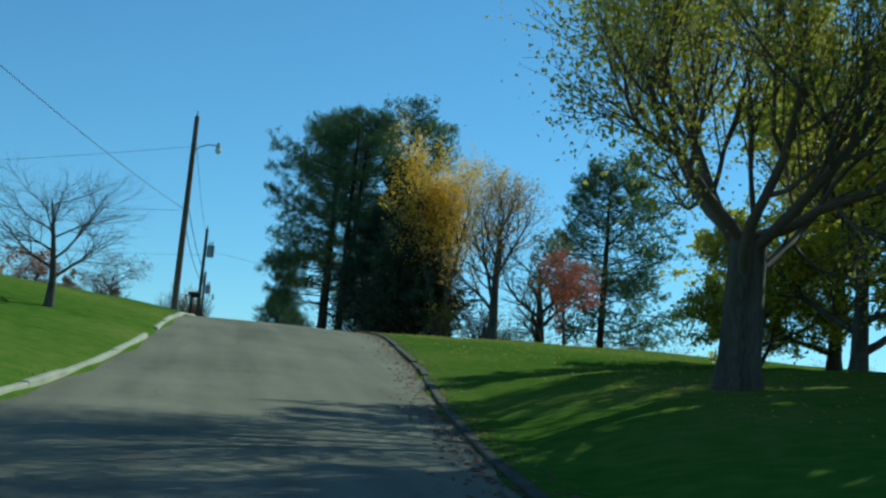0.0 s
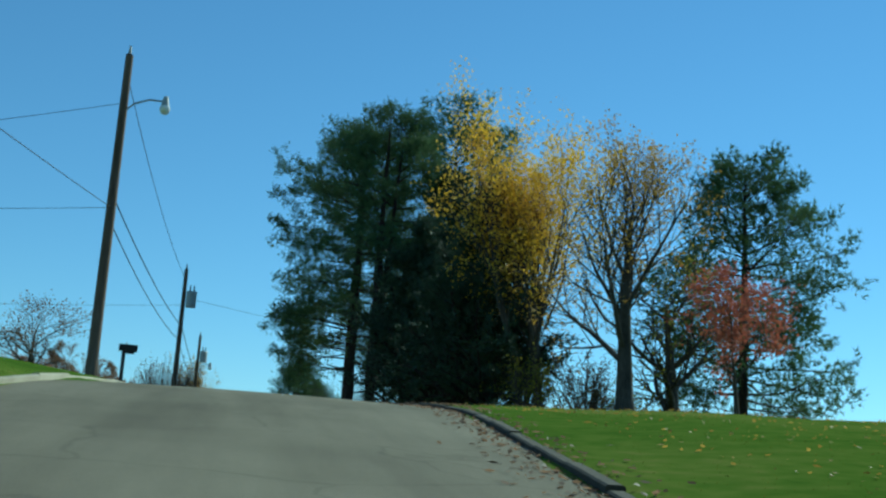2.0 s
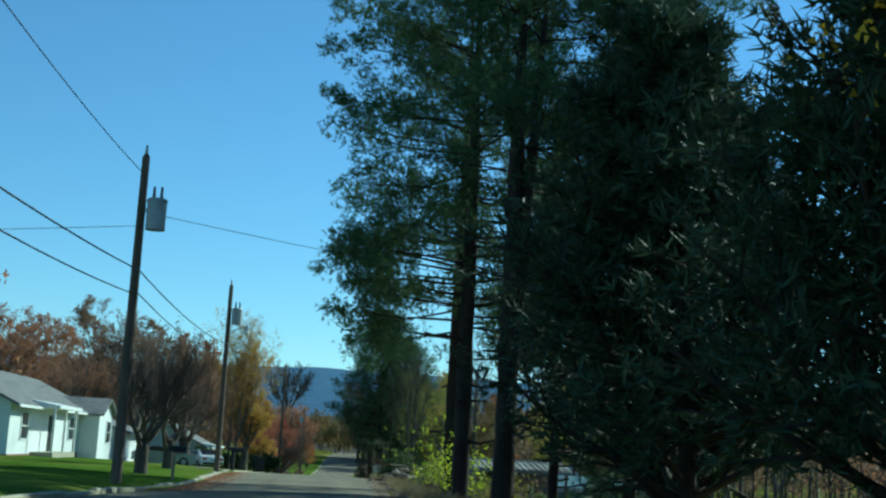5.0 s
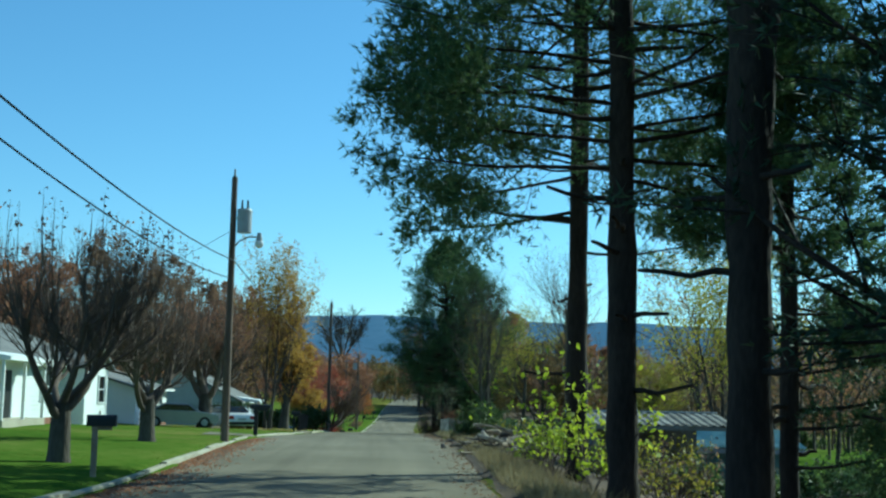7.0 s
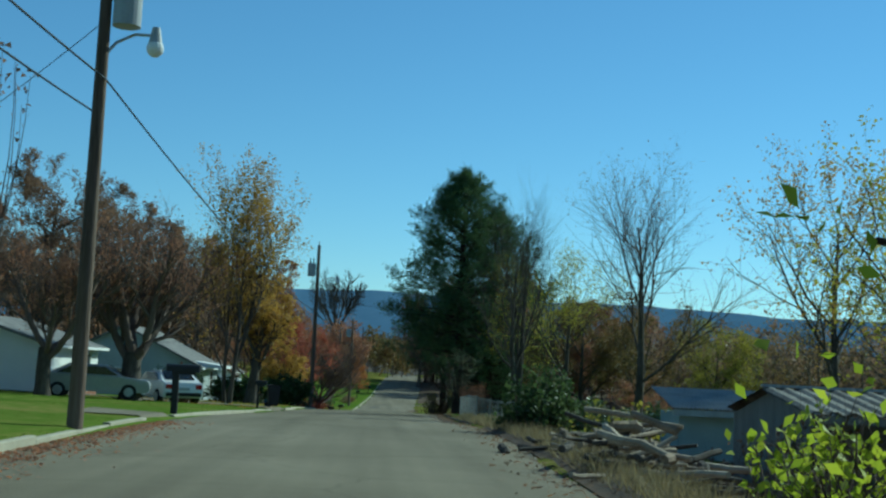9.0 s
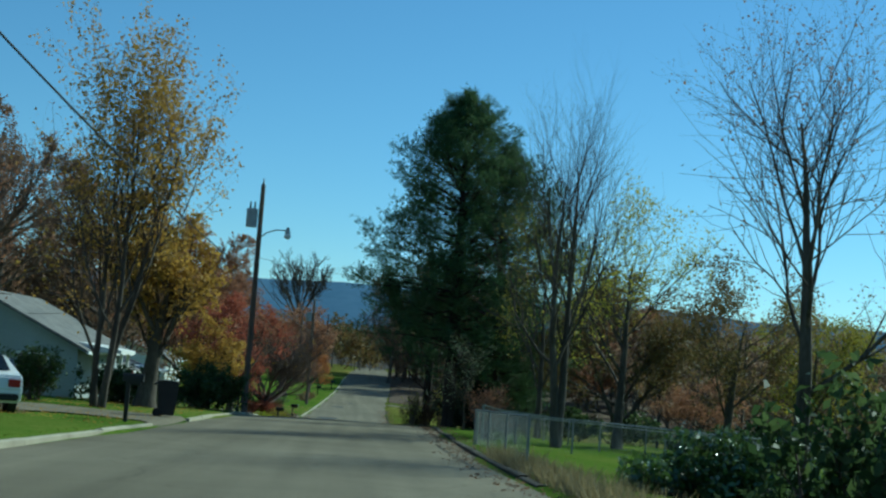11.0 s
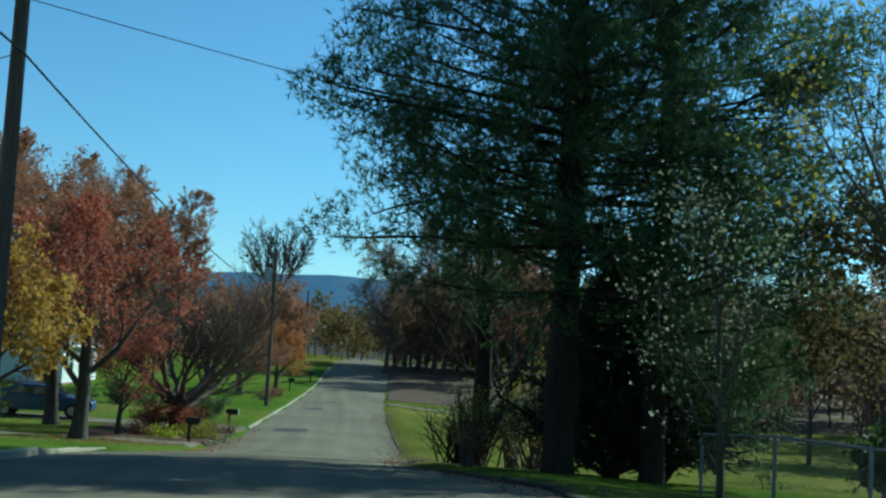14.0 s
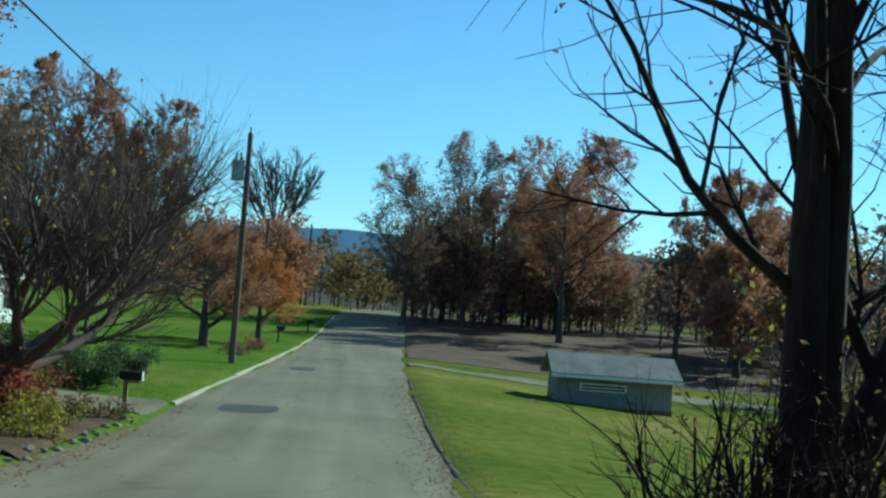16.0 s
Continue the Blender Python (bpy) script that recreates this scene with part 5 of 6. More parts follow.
broadleaf(13.6, 69.5, G(13.6, 69.5), 12.1, 7.2, 0.2, 37, "tall upright tree with thinning bright yellow leaves", LEAF_YELLOW, 21000, 0.06, stems=5, fork=0.3, limbs=9, angle=20, lift=0.12, twigs=(8, 6), jitter=0.16)
broadleaf(14.4, 61.2, G(14.4, 61.2), 9.0, 5.8, 0.3, 38, "broad half bare tree with thin golden leaves", LEAF_GOLD, 6000, 0.05, fork=0.2, limbs=12, angle=36, lift=0.1, twigs=(9, 7), slim=0.85)
broadleaf(19.8, 72, G(19.8, 72), 7.6, 6.4, 0.38, 39, "gnarled bare tree with crooked low limbs", LEAF_OLIVE, 2200, 0.055, fork=0.12, limbs=10, angle=55, twigs=(8, 7))
shrub(13.2, 68.6, G(13.2, 68.6), 2.6, 2.6, 2.6, 370, "tangled olive undergrowth below the yellow tree", LEAF_OLIVE, 2600, 0.04, 22)
shrub(15.6, 69.4, G(15.6, 69.4), 3.0, 2.6, 3.0, 371, "tangled brown undergrowth below the yellow tree", LEAF_BROWN, 2400, 0.04, 22)
shrub(17.4, 71.5, G(17.4, 71.5), 3.0, 2.6, 2.2, 372, "tangled olive undergrowth below the gnarled tree", LEAF_OLIVE, 2000, 0.04, 18)
broadleaf(18.6, 62.5, G(18.6, 62.5), 5.2, 4.0, 0.1, 40, "small tree with orange red autumn leaves", LEAF_RED, 4200, 0.06, fork=0.3, limbs=9, angle=45)
white_pine(26.5, 80.5, G(26.5, 80.5), 14.2, 0.27, 41, "pine tree with full dark blue-green crown", ((0.1, 2.2), (0.2, 4.6), (0.35, 5.0), (0.55, 4.6), (0.75, 3.9), (0.9, 2.6), (1.0, 1.2)), 0.1, 0.75, 5, 0.2, 10000, 0.27, 8, 0.08, jitter=0.15, rise=(-8, 8, 30), even=0.6)
white_pine(9.75, 106.5, G(9.75, 106.5), 22.8, 0.27, 42, PINE_L, ((0.28, 3.0), (0.36, 4.6), (0.46, 4.6), (0.5, 3.4), (0.58, 4.6), (0.68, 4.8), (0.78, 4.0), (0.9, 2.8), (1.0, 1.0)), 0.3, 0.95, 5, 0.2, 25000, 0.19, 8, 0.075, jitter=0.14, clear=7.4, stubs=9, limbs=((6.3, 176, 4.3, 1), (7.9, 196, 4.4, 2), (6.6, 184, 3.9, -12), (8.7, 168, 4.4, 3), (9.2, 196, 5.0, 5), (10.1, 182, 5.2, 3), (10.9, 215, 4.4, 6), (11.6, 160, 4.6, 6), (14.2, 172, 5.0, 4), (15.0, 190, 5.2, 6), (17.2, 200, 5.4, 8), (18.4, 165, 5.4, 10), (7.5, 203, 3.7, -26), (5.6, 20, 3.2, -4), (6.8, -30, 3.6, 0)))
white_pine(9.35, 98.7, G(9.35, 98.7), 20.5, 0.29, 43, PINE_L, ((0.3, 3.6), (0.45, 4.6), (0.6, 4.6), (0.75, 4.0), (0.9, 2.8), (1.0, 1.0)), 0.34, 0.9, 5, 0.2, 19000, 0.19, 8, 0.068, jitter=0.14, clear=8.6, stubs=15, limbs=((6.1, 181, 3.9, 3), (6.6, 171, 3.7, 5), (7.3, 190, 3.9, 4), (8.1, 177, 3.8, 5), (6.6, 10, 4.2, 4), (7.4, -35, 4.4, 6), (5.9, 40, 3.6, 2), (6.3, 25, 3.8, 0)))
white_pine(9.9, 93.0, G(9.9, 93.0), 19.6, 0.33, 44, PINE_L, ((0.3, 3.8), (0.5, 4.8), (0.65, 4.8), (0.8, 4.0), (0.92, 2.6), (1.0, 1.0)), 0.4, 1.0, 5, 0.25, 15000, 0.19, 8, 0.068, jitter=0.14, clear=9.6, stubs=12, stem=(4.4, 0.9, 0.2), limbs=((5.2, 5, 3.2, 6), (7.4, 150, 3.0, 30), (9.4, 40, 3.8, 6)))
white_pine(14.9, 98.0, G(14.9, 98.0), 21.4, 0.26, 45, "tall pine with bare limbs below a broad flat crown", ((0.6, 3.0), (0.8, 4.4), (0.9, 4.2), (1.0, 2.6)), 0.74, 0.7, 6, 0.15, 10000, 0.23, 8, 0.07, jitter=0.15, rise=(24, 26, 40), first=0.6, limbs=((9.0, 10, 3.4, 8), (10.5, -60, 3.6, 10), (12.0, 60, 3.4, 12), (13.4, -10, 3.2, 14)))
white_pine(12.6, 99.5, G(12.6, 99.5), 14.0, 0.2, 245, PINE_L, ((0.06, 2.4), (0.15, 3.4), (0.3, 3.2), (0.45, 2.2), (0.7, 1.4), (1.0, 0.5)), 0.06, 0.7, 5, 0.15, 12000, 0.19, 8, 0.07, jitter=0.14, stubs=6, clear=5.0)
broadleaf(20.4, 131.5, G(20.4, 131.5), 11.0, 7.0, 0.2, 46, "leaning many-stemmed tree with thin yellow leaves", LEAF_TURNING, 7500, 0.065, stems=3, fork=0.3, limbs=9, angle=38, twigs=(7, 6), splay=((-0.28, 0.0), (0.05, 0.1), (0.3, -0.05)), slim=0.8)
cedar(14.2, 91.0, G(14.2, 91.0), 16, 8.6, 147, "very dark dense cedar clothed to the ground", 24000, None, 0.2, 0.12)
cedar(13.6, 88.4, G(13.6, 88.4), 9, 6.4, 148, "very dark dense cedar clothed to the ground", 24000, None, 0.18, 0.11)
cedar(11.6, 80.5, G(11.6, 80.5), 10.0, 7.4, 47, "very dark dense cedar clothed to the ground")
cedar(12.0, 71.6, G(12.0, 71.6), 9.6, 6.0, 48, "very dark dense cedar clothed to the ground", 17000, None, 0.26, 0.1)
# lawns by the white house
pollard(-1.7, 103.2, G(-1.7, 103.2), 4.9, 4.8, 0.25, 51, "bare lawn tree with cut-back limbs and upright shoots", group="lawn trees", shoots=(7, 9, 6), slim=0.85, whips=70)
pollard(-2.3, 116.4, G(-2.3, 116.4), 6.0, 5.4, 0.27, 52, "bare lawn tree with cut-back limbs and brown shoots", LEAF_BROWN, 3000, 0.03, group="lawn trees", shoots=(7, 9, 6), slim=0.85, whips=70)
pollard(-7.9, 147.0, G(-7.9, 147), 7.6, 7.5, 0.32, 53, "bare lawn tree with dense brown twigs", LEAF_RUST, 9000, 0.04, group="lawn trees", shoots=(7, 9, 5), slim=0.9)
pollard(-13.0, 150.0, G(-13, 150), 8.6, 8, 0.3, 54, "bare lawn tree with dense brown twigs", LEAF_RUST, 9000, 0.045, group="lawn trees", shoots=(7, 9, 5))
pollard(-5.2, 150.4, G(-5.2, 150.4), 8.0, 7.0, 0.46, 50, "thick lawn tree with dense brown twigs", LEAF_RUST, 9000, 0.04, group="lawn trees", shoots=(7, 9, 5))
broadleaf(-2.6, 162.8, G(-2.6, 162.8), 12.9, 5.6, 0.19, 55, "tall upright tree with thin golden leaves", LEAF_GOLD, 13000, 0.065, stems=3, fork=0.2, limbs=10, angle=26, lift=0.11, twigs=(8, 6))
broadleaf(-1.9, 167.5, G(-1.9, 167.5), 6.9, 4.4, 0.4, 56, "tree with thick golden brown leaves", LEAF_GOLD, 6500, 0.085, fork=0.3, limbs=9, angle=42)
shrub(-0.6, 175.6, G(-0.6, 175.6), 3.6, 3.0, 2.0, 57, "dark green rounded bush by the pole", LEAF_GREEN, 13000, 0.06)
shrub(-3.4, 172.4, G(-3.4, 172.4), 3.0, 2.6, 1.5, 158, "dark green rounded bush beside the grey house", LEAF_GREEN, 9000, 0.06)
shrub(-5.6, 166.5, G(-5.6, 166.5), 2.0, 2.0, 1.9, 157, "dark green clipped bush at the house corner", LEAF_GREEN, 6000, 0.05)
# the downhill side along the drop
for i, (x, y, h, n) in enumerate(((9.0, 100.6, 2.2, 5), (9.0, 104.6, 3.0, 7), (9.6, 102.4, 2.0, 5), (9.9, 108.8, 1.7, 5))):
    sapling(x, y, G(x, y), h, n, 58 + 10 * i, "slender arching sapling with lime and yellow leaves")
shrub(9.4, 110, G(9.4, 110), 2.6, 4.0, 1.6, 60, "tangled yellowing brambles on the bank", LEAF_LIME, 700, 0.06)
shrub(9.3, 130.5, G(9.3, 130.5), 2.6, 2.6, 1.7, 61, "dark rounded evergreen bush", LEAF_GREEN, 8000, 0.05)
shrub(12.0, 142.6, G(12.0, 142.6), 3.8, 3.0, 1.25, 62, "broad hedge bush with glinting pale leaves", LEAF_GLOSS, 14000, 0.05, 30)
shrub(15.4, 142, G(15.4, 142), 3.8, 3.2, 1.35, 63, "broad hedge bush with glinting pale leaves", LEAF_GLOSS, 14000, 0.05, 30)
broadleaf(12.25, 161.5, G(12.25, 161.5), 12.6, 6.0, 0.25, 64, "slender bare tree inside the fence", stems=2, fork=0.26, limbs=13, angle=28, lift=0.12, twigs=(8, 7), fine=2, splay=((-0.06, 0.0), (0.065, 0.02)), slim=0.8)
broadleaf(16.1, 150.5, G(16.1, 150.5), 12.5, 7.8, 0.22, 65, "open bare tree with a few brown leaves", LEAF_BROWN, 1800, 0.04, fork=0.26, limbs=11, angle=36, lift=0.08, twigs=(10, 8), slim=0.8, fine=2)
broadleaf(15.5, 167.2, G(15.5, 167.2), 10.0, 6.6, 0.2, 66, "tree with thin yellow green leaves", LEAF_TURNING, 5500, 0.05, fork=0.3, limbs=10, angle=40, twigs=(8, 7), slim=0.8)
broadleaf(20, 168.5, G(20, 168.5), 8, 6, 0.2, 67, "tree with thin yellow green leaves", LEAF_DUSK, 9000, 0.06, fork=0.2, limbs=10, angle=44, twigs=(8, 7), slim=0.7)
broadleaf(13.6, 174.0, G(13.6, 174), 10.2, 4.8, 0.15, 366, "slim dark tree with thin olive and yellow leaves", LEAF_OLIVE, 3600, 0.04, fork=0.2, limbs=11, angle=42, lift=0.04, twigs=(8, 7), slim=0.7, lean=(0.04, 0))
broadleaf(18.6, 180.5, G(18.6, 180.5), 8.6, 8.4, 0.24, 367, "round olive and orange tree behind the yard", LEAF_DUSK, 26000, 0.06, fork=0.1, limbs=12, angle=50, lift=0.03, twigs=(8, 7), dome=True)
broadleaf(24.2, 186.0, G(24.2, 186), 4.2, 5.0, 0.14, 368, "small tree with rusty orange leaves behind the yard", LEAF_RUST, 7000, 0.05, fork=0.12, limbs=10, angle=50, dome=True)
broadleaf(27.0, 178.0, G(27, 178), 7.4, 6.5, 0.2, 369, "tree with golden olive leaves behind the yard", LEAF_OLIVE, 12000, 0.06, fork=0.12, limbs=11, angle=46, twigs=(8, 7), dome=True)
white_pine(10.6, 184.0, G(10.6, 184), 17.1, 0.33, 68, "broad dark white pine at the road's edge", ((0.1, 3.0), (0.2, 4.2), (0.33, 4.7), (0.48, 4.4), (0.6, 4.1), (0.7, 3.5), (0.8, 2.6), (0.88, 1.7), (0.94, 0.9), (1.0, 0.25)), 0.16, 0.45, 6, 0.12, 38000, 0.19, 7, 0.06, clear=3.4, even=0.66, flat=0.5, first=0.1, jitter=0.14, rise=(0, 14, 60), kids=(6, 4), limbs=((5.2, 186, 4.2, 6), (13.6, 172, 2.6, 62), (14.4, 8, 2.0, 60), (12.6, 190, 3.0, 48)))
white_pine(12.9, 185.5, G(12.9, 185.5), 14.6, 0.28, 69, "broad dark white pine at the road's edge", ((0.08, 3.6), (0.25, 4.8), (0.45, 4.6), (0.7, 3.6), (0.9, 1.8), (1.0, 0.4)), 0.1, 0.6, 6, 0.12, 19000, 0.21, 7, 0.065, clear=4.0, even=0.6, flat=0.5, first=0.2, jitter=0.16, rise=(-4, 10, 50), kids=(6, 4))
cedar(12.6, 187.8, G(12.6, 187.8), 5.4, 4.0, 150, "dark dense cedar behind the pines", 9000, None, 0.22, 0.12)
cedar(14.2, 189.6, G(14.2, 189.6), 4.0, 4.2, 149, "dark dense cedar behind the pines", 7000, None, 0.26, 0.1)
broadleaf(10.3, 172.7, G(10.3, 172.7), 3.9, 2.2, 0.05, 70, "small tree with sparse leaves, sun glints put into their pale colour", LEAF_GLINT, 1100, 0.025, fork=0.2, limbs=9, angle=40)
shrub(10.1, 162.8, G(10.1, 162.8), 1.8, 1.8, 1.8, 71, "reddish brown half bare bush at the fence corner", LEAF_RUST, 3800, 0.026)
broadleaf(10.1, 193.4, G(10.1, 193.4), 11.4, 11.4, 0.31, 173, "dark bare tree forking low with a few hanging leaves", LEAF_BROWN, 1100, 0.028, stems=3, fork=0.2, limbs=9, angle=46, lift=0.05, twigs=(8, 7), ratio=0.52, splay=((-0.05, 0.0), (0.12, 0.08), (0.46, 0.1)), slim=0.7, sway=1.7, bark=BARK_PINE, fine=3)
shrub(8.95, 185.1, G(8.95, 185.1), 1.1, 1.1, 2.0, 73, "slender shrub with yellow green leaves at the road's edge", LEAF_OLIVE, 900, 0.032, 10)
shrub(9.6, 192.6, G(9.6, 192.6), 2.8, 2.6, 1.9, 74, "bare shrub with dark crooked stems at the lawn's edge", LEAF_BROWN, 500, 0.025, 46, open_=True, bark=BARK_PINE)
shrub(11.6, 195.0, G(11.6, 195), 3.4, 3.2, 3.2, 174, "tangled dark half bare thicket beside the forked tree", LEAF_OLIVE, 2600, 0.03, 26)
shrub(11.7, 192.4, G(11.7, 192.4), 2.6, 2.6, 3.1, 175, "tangled thicket with yellow green leaves beside the forked tree", LEAF_OLIVE, 5200, 0.03, 22)
broadleaf(23.0, 146, G(23.0, 146), 13, 9, 0.22, 166, "tall open tree with thin yellow leaves", LEAF_GOLD, 4000, 0.07, fork=0.25, limbs=10, angle=40, twigs=(8, 6))
for i, (x, y, w, h, lf) in enumerate(((11.4, 104, 3, 1.5, LEAF_OLIVE), (12.6, 108.5, 3.4, 1.6, LEAF_BROWN), (11.2, 112.5, 3.2, 1.5, LEAF_LIME), (13.4, 114, 3.4, 1.6, LEAF_OLIVE), (12.2, 119, 3.4, 1.6, LEAF_BROWN), (10.4, 125, 3.0, 1.3, LEAF_OLIVE), (14.5, 120, 3.2, 1.8, LEAF_OLIVE))):
    shrub(x, y, G(x, y), w, w, h, 260 + i, "tangled yellow and brown brambles down the bank", lf, 700, 0.045, 13, group="brambles")
for i in range(9):
    x, y = 15.6 + i * 3.1, 179.5 + 1.2 * math.sin(i * 1.9)
    shrub(x, y, G(x, y), 4.0, 2.4, 1.5 + 0.35 * math.sin(i * 2.7), 280 + i, "dark evergreen hedge bush along the end of the yard", LEAF_GREEN, 3200, 0.075, 11, group="hedge bushes")
for i, (x, y, h) in enumerate(((14.5, 112.5, 1.2), (18.8, 116.5, 1.4), (21.4, 121, 1.6), (20.0, 113, 1.4), (23.6, 117, 1.5))):
    shrub(x, y, G(x, y), 3.6, 3.0, h, 360 + i, "dense dark green thicket before the outbuildings", LEAF_GREEN, 3000, 0.07, 12, group="thickets")
# the other side, down the road
broadleaf(-1.45, 197.9, G(-1.45, 197.9), 7.4, 7.4, 0.27, 75, "spreading tree with red autumn leaves", LEAF_RED, 9500, 0.066, fork=0.22, limbs=9, angle=50, dome=True)
broadleaf(-1.6, 206.0, G(-1.6, 206), 4.4, 3.4, 0.12, 275, "small tree with orange red leaves in the planting bed", LEAF_RED, 3000, 0.055, fork=0.25, limbs=9, angle=40)
broadleaf(-1.9, 189.5, G(-1.9, 189.5), 5.2, 4.2, 0.16, 276, "small tree with bright golden leaves beyond the pole", LEAF_GOLD, 7000, 0.07, fork=0.25, limbs=9, angle=42)
pollard(0.0, 210.6, G(0.0, 210.6), 7.2, 9.4, 0.4, 76, "dense twiggy tree with low spreading limbs and a few golden leaves", LEAF_GOLD, 700, 0.05, arms=9, shoots=(8, 10, 7), trunk=0.2, angle=58, slim=0.74)
broadleaf(-5.2, 211.5, G(-5.2, 211.5), 11.5, 9, 0.3, 176, "tall tree with rust brown leaves behind the red one", LEAF_RUST, 24000, 0.06, fork=0.2, limbs=10, angle=42, twigs=(8, 7), dome=True)
broadleaf(-13.0, 305, G(-13, 305), 19.2, 13.0, 0.5, 77, "large domed tree with rust red leaves", LEAF_RUST, 44000, 0.1, fork=0.12, limbs=13, angle=45, twigs=(8, 7), dome=True)
broadleaf(-20.5, 305, G(-20.5, 305), 22.2, 15.0, 0.55, 177, "large domed tree with rust red leaves", LEAF_RUST, 44000, 0.1, fork=0.12, limbs=13, angle=45, twigs=(8, 7), dome=True)
broadleaf(-13, 225, G(-13, 225), 14.5, 11, 0.4, 78, "large tree with rust red leaves", LEAF_RUST, 30000, 0.085, fork=0.18, limbs=11, angle=45, twigs=(8, 7), dome=True)
broadleaf(-24, 290, G(-24, 290), 18, 14, 0.4, 178, "large tree with rust brown leaves", LEAF_BROWN, 26000, 0.1, fork=0.18, limbs=11, angle=45, twigs=(8, 7), dome=True)
for x, y, h, w, seed in ((-18.5, 184, 16.4, 14.5, 401), (-8.6, 194.5, 14.4, 11, 402), (-24, 172, 14.0, 13.5, 403), (-17, 200, 16.8, 13.5, 404)):
    broadleaf(x, y, G(x, y), h, w, 0.36, seed, "broad domed tree thick with brown twigs and leaves", LEAF_RUST if seed == 403 else LEAF_BROWN, 34000, 0.075, fork=0.12, limbs=12, angle=48, lift=0.04, twigs=(8, 7), dome=True, group="domed trees behind the houses")
broadleaf(-0.4, 249, G(-0.4, 249), 6.8, 7.4, 0.28, 79, "round tree with orange brown leaves", LEAF_RUST, 20000, 0.06, fork=0.2, limbs=10, angle=52, dome=True)
broadleaf(1.8, 257, G(1.8, 257), 6.0, 6.0, 0.22, 80, "round tree with orange brown leaves", LEAF_ORANGE, 18000, 0.06, fork=0.2, limbs=10, angle=52, dome=True)
vase_tree(-3.4, 352, G(-3.4, 352), 23.5, 13.5, 0.5, 81, "tall bare vase-shaped tree against the sky", arms=15)
shrub(-0.05, 224.5, G(-0.05, 224.5), 2.1, 2.1, 1.1, 82, "round green bush on the lawn", LEAF_GREEN, 9000, 0.032)
shrub(-0.4, 219.0, G(-0.4, 219.0), 2.2, 1.8, 1.1, 83, "dark green shrub beside the driveway", LEAF_GREEN, 7000, 0.032)
shrub(0.9, 208.6, G(0.9, 208.6), 1.9, 1.7, 0.65, 84, "yellowing low shrub in the planting bed", LEAF_OLIVE, 4000, 0.032)
shrub(-0.9, 210.0, G(-0.9, 210.0), 1.7, 1.7, 1.3, 85, "red-leaved shrub in the planting bed", LEAF_RED, 4000, 0.035)
shrub(0.35, 209.9, G(0.35, 209.9), 1.5, 1.4, 1.2, 183, "bright red shrub at the foot of the twiggy tree", LEAF_RED, 3400, 0.035)
for i in range(6):
    x, y = -3.2 - i * 2.3, 228.5 + 1.5 * math.sin(i * 2.2)
    shrub(x, y, G(x, y), 2.6, 2.0, 1.0 + 0.4 * math.sin(i * 1.7), 380 + i, "dark evergreen bush along the far lawn", LEAF_GREEN, 3000, 0.05, 12, group="far lawn bushes")
shrub(-5.4, 199.5, G(-5.4, 199.5), 2.4, 2.4, 1.6, 181, "dark green bush before the white porch", LEAF_GREEN, 6000, 0.05)
shrub(-6.2, 203.0, G(-6.2, 203), 2.4, 2.4, 1.7, 182, "dark green bush before the white porch", LEAF_GREEN, 6000, 0.05)
# in the shade down the road
# the hidden oak at (47, 291) is added to shade the leaf litter
for i, (x, y, h, w) in enumerate(((11.8, 294, 15.2, 10.5), (17.4, 297, 18.4, 7), (21, 306, 14.4, 9), (24.7, 287, 18.4, 13.5), (27, 301, 17, 10.5), (36.3, 277, 15.6, 10), (33.5, 267, 10, 8), (42, 280, 13, 10), (47, 291, 14, 12), (15, 312, 12, 9), (26, 314, 14, 10))):
    rusty = i in (3, 4, 5, 6, 7, 8)
    broadleaf(x, y, G(x, y), h, w, 0.28, 90 + i, "tall oak with rust brown leaves" if rusty else "half bare oak with brown leaves", LEAF_RUST if rusty else LEAF_BROWN, 36000 if rusty else 22000, 0.095 if rusty else 0.075, fork=0.12, limbs=11, angle=46, lift=0.05, twigs=(9, 9), group="oaks in the shade", dome=True)


# ---- loose things along the road ----
def brush_pile(x, y, seed):
    """Cut branches and split logs thrown down beside the road."""
    rngp = np.random.default_rng(seed)
    t = thing("brush_pile", x, y, ground_at(x, y), 0, "heap of cut branches and pale split logs beside the road", "brush pile")
    for i in range(52):
        L = 0.4 + 1.6 * rngp.random() ** 2
        r = 0.03 + 0.07 * rngp.random() * (1.2 - L / 2.2)
        px, py = rngp.normal(0, 0.7), rngp.normal(0, 1.4)
        pz = 0.75 * math.exp(-(px * px / 1.2 + py * py / 3.5)) * rngp.random() + r + ground_at(x + px, y + py) - ground_at(x, y)
        a, tilt = rngp.random() * 6.28, rngp.normal(0, 0.15)
        d = np.array([math.cos(a), math.sin(a), tilt]) * L / 2
        s = np.linspace(-1, 1, 5)[:, None]
        p = np.array([px, py, pz]) + d * s + rngp.normal(0, 0.02, (5, 3))
        v, f = tubes(p[None], np.linspace(r, r * 0.75, 5)[None], 7)
        faces = [tuple(q) for q in f] + [tuple(range(7)), tuple(range(28, 35))[::-1]]
        obj("log", v, faces, RAW_WOOD if i % 2 else BARK, t)
    return t


brush_pile(8.9, 116.0, 5)
brush_pile(9.6, 121.0, 6)


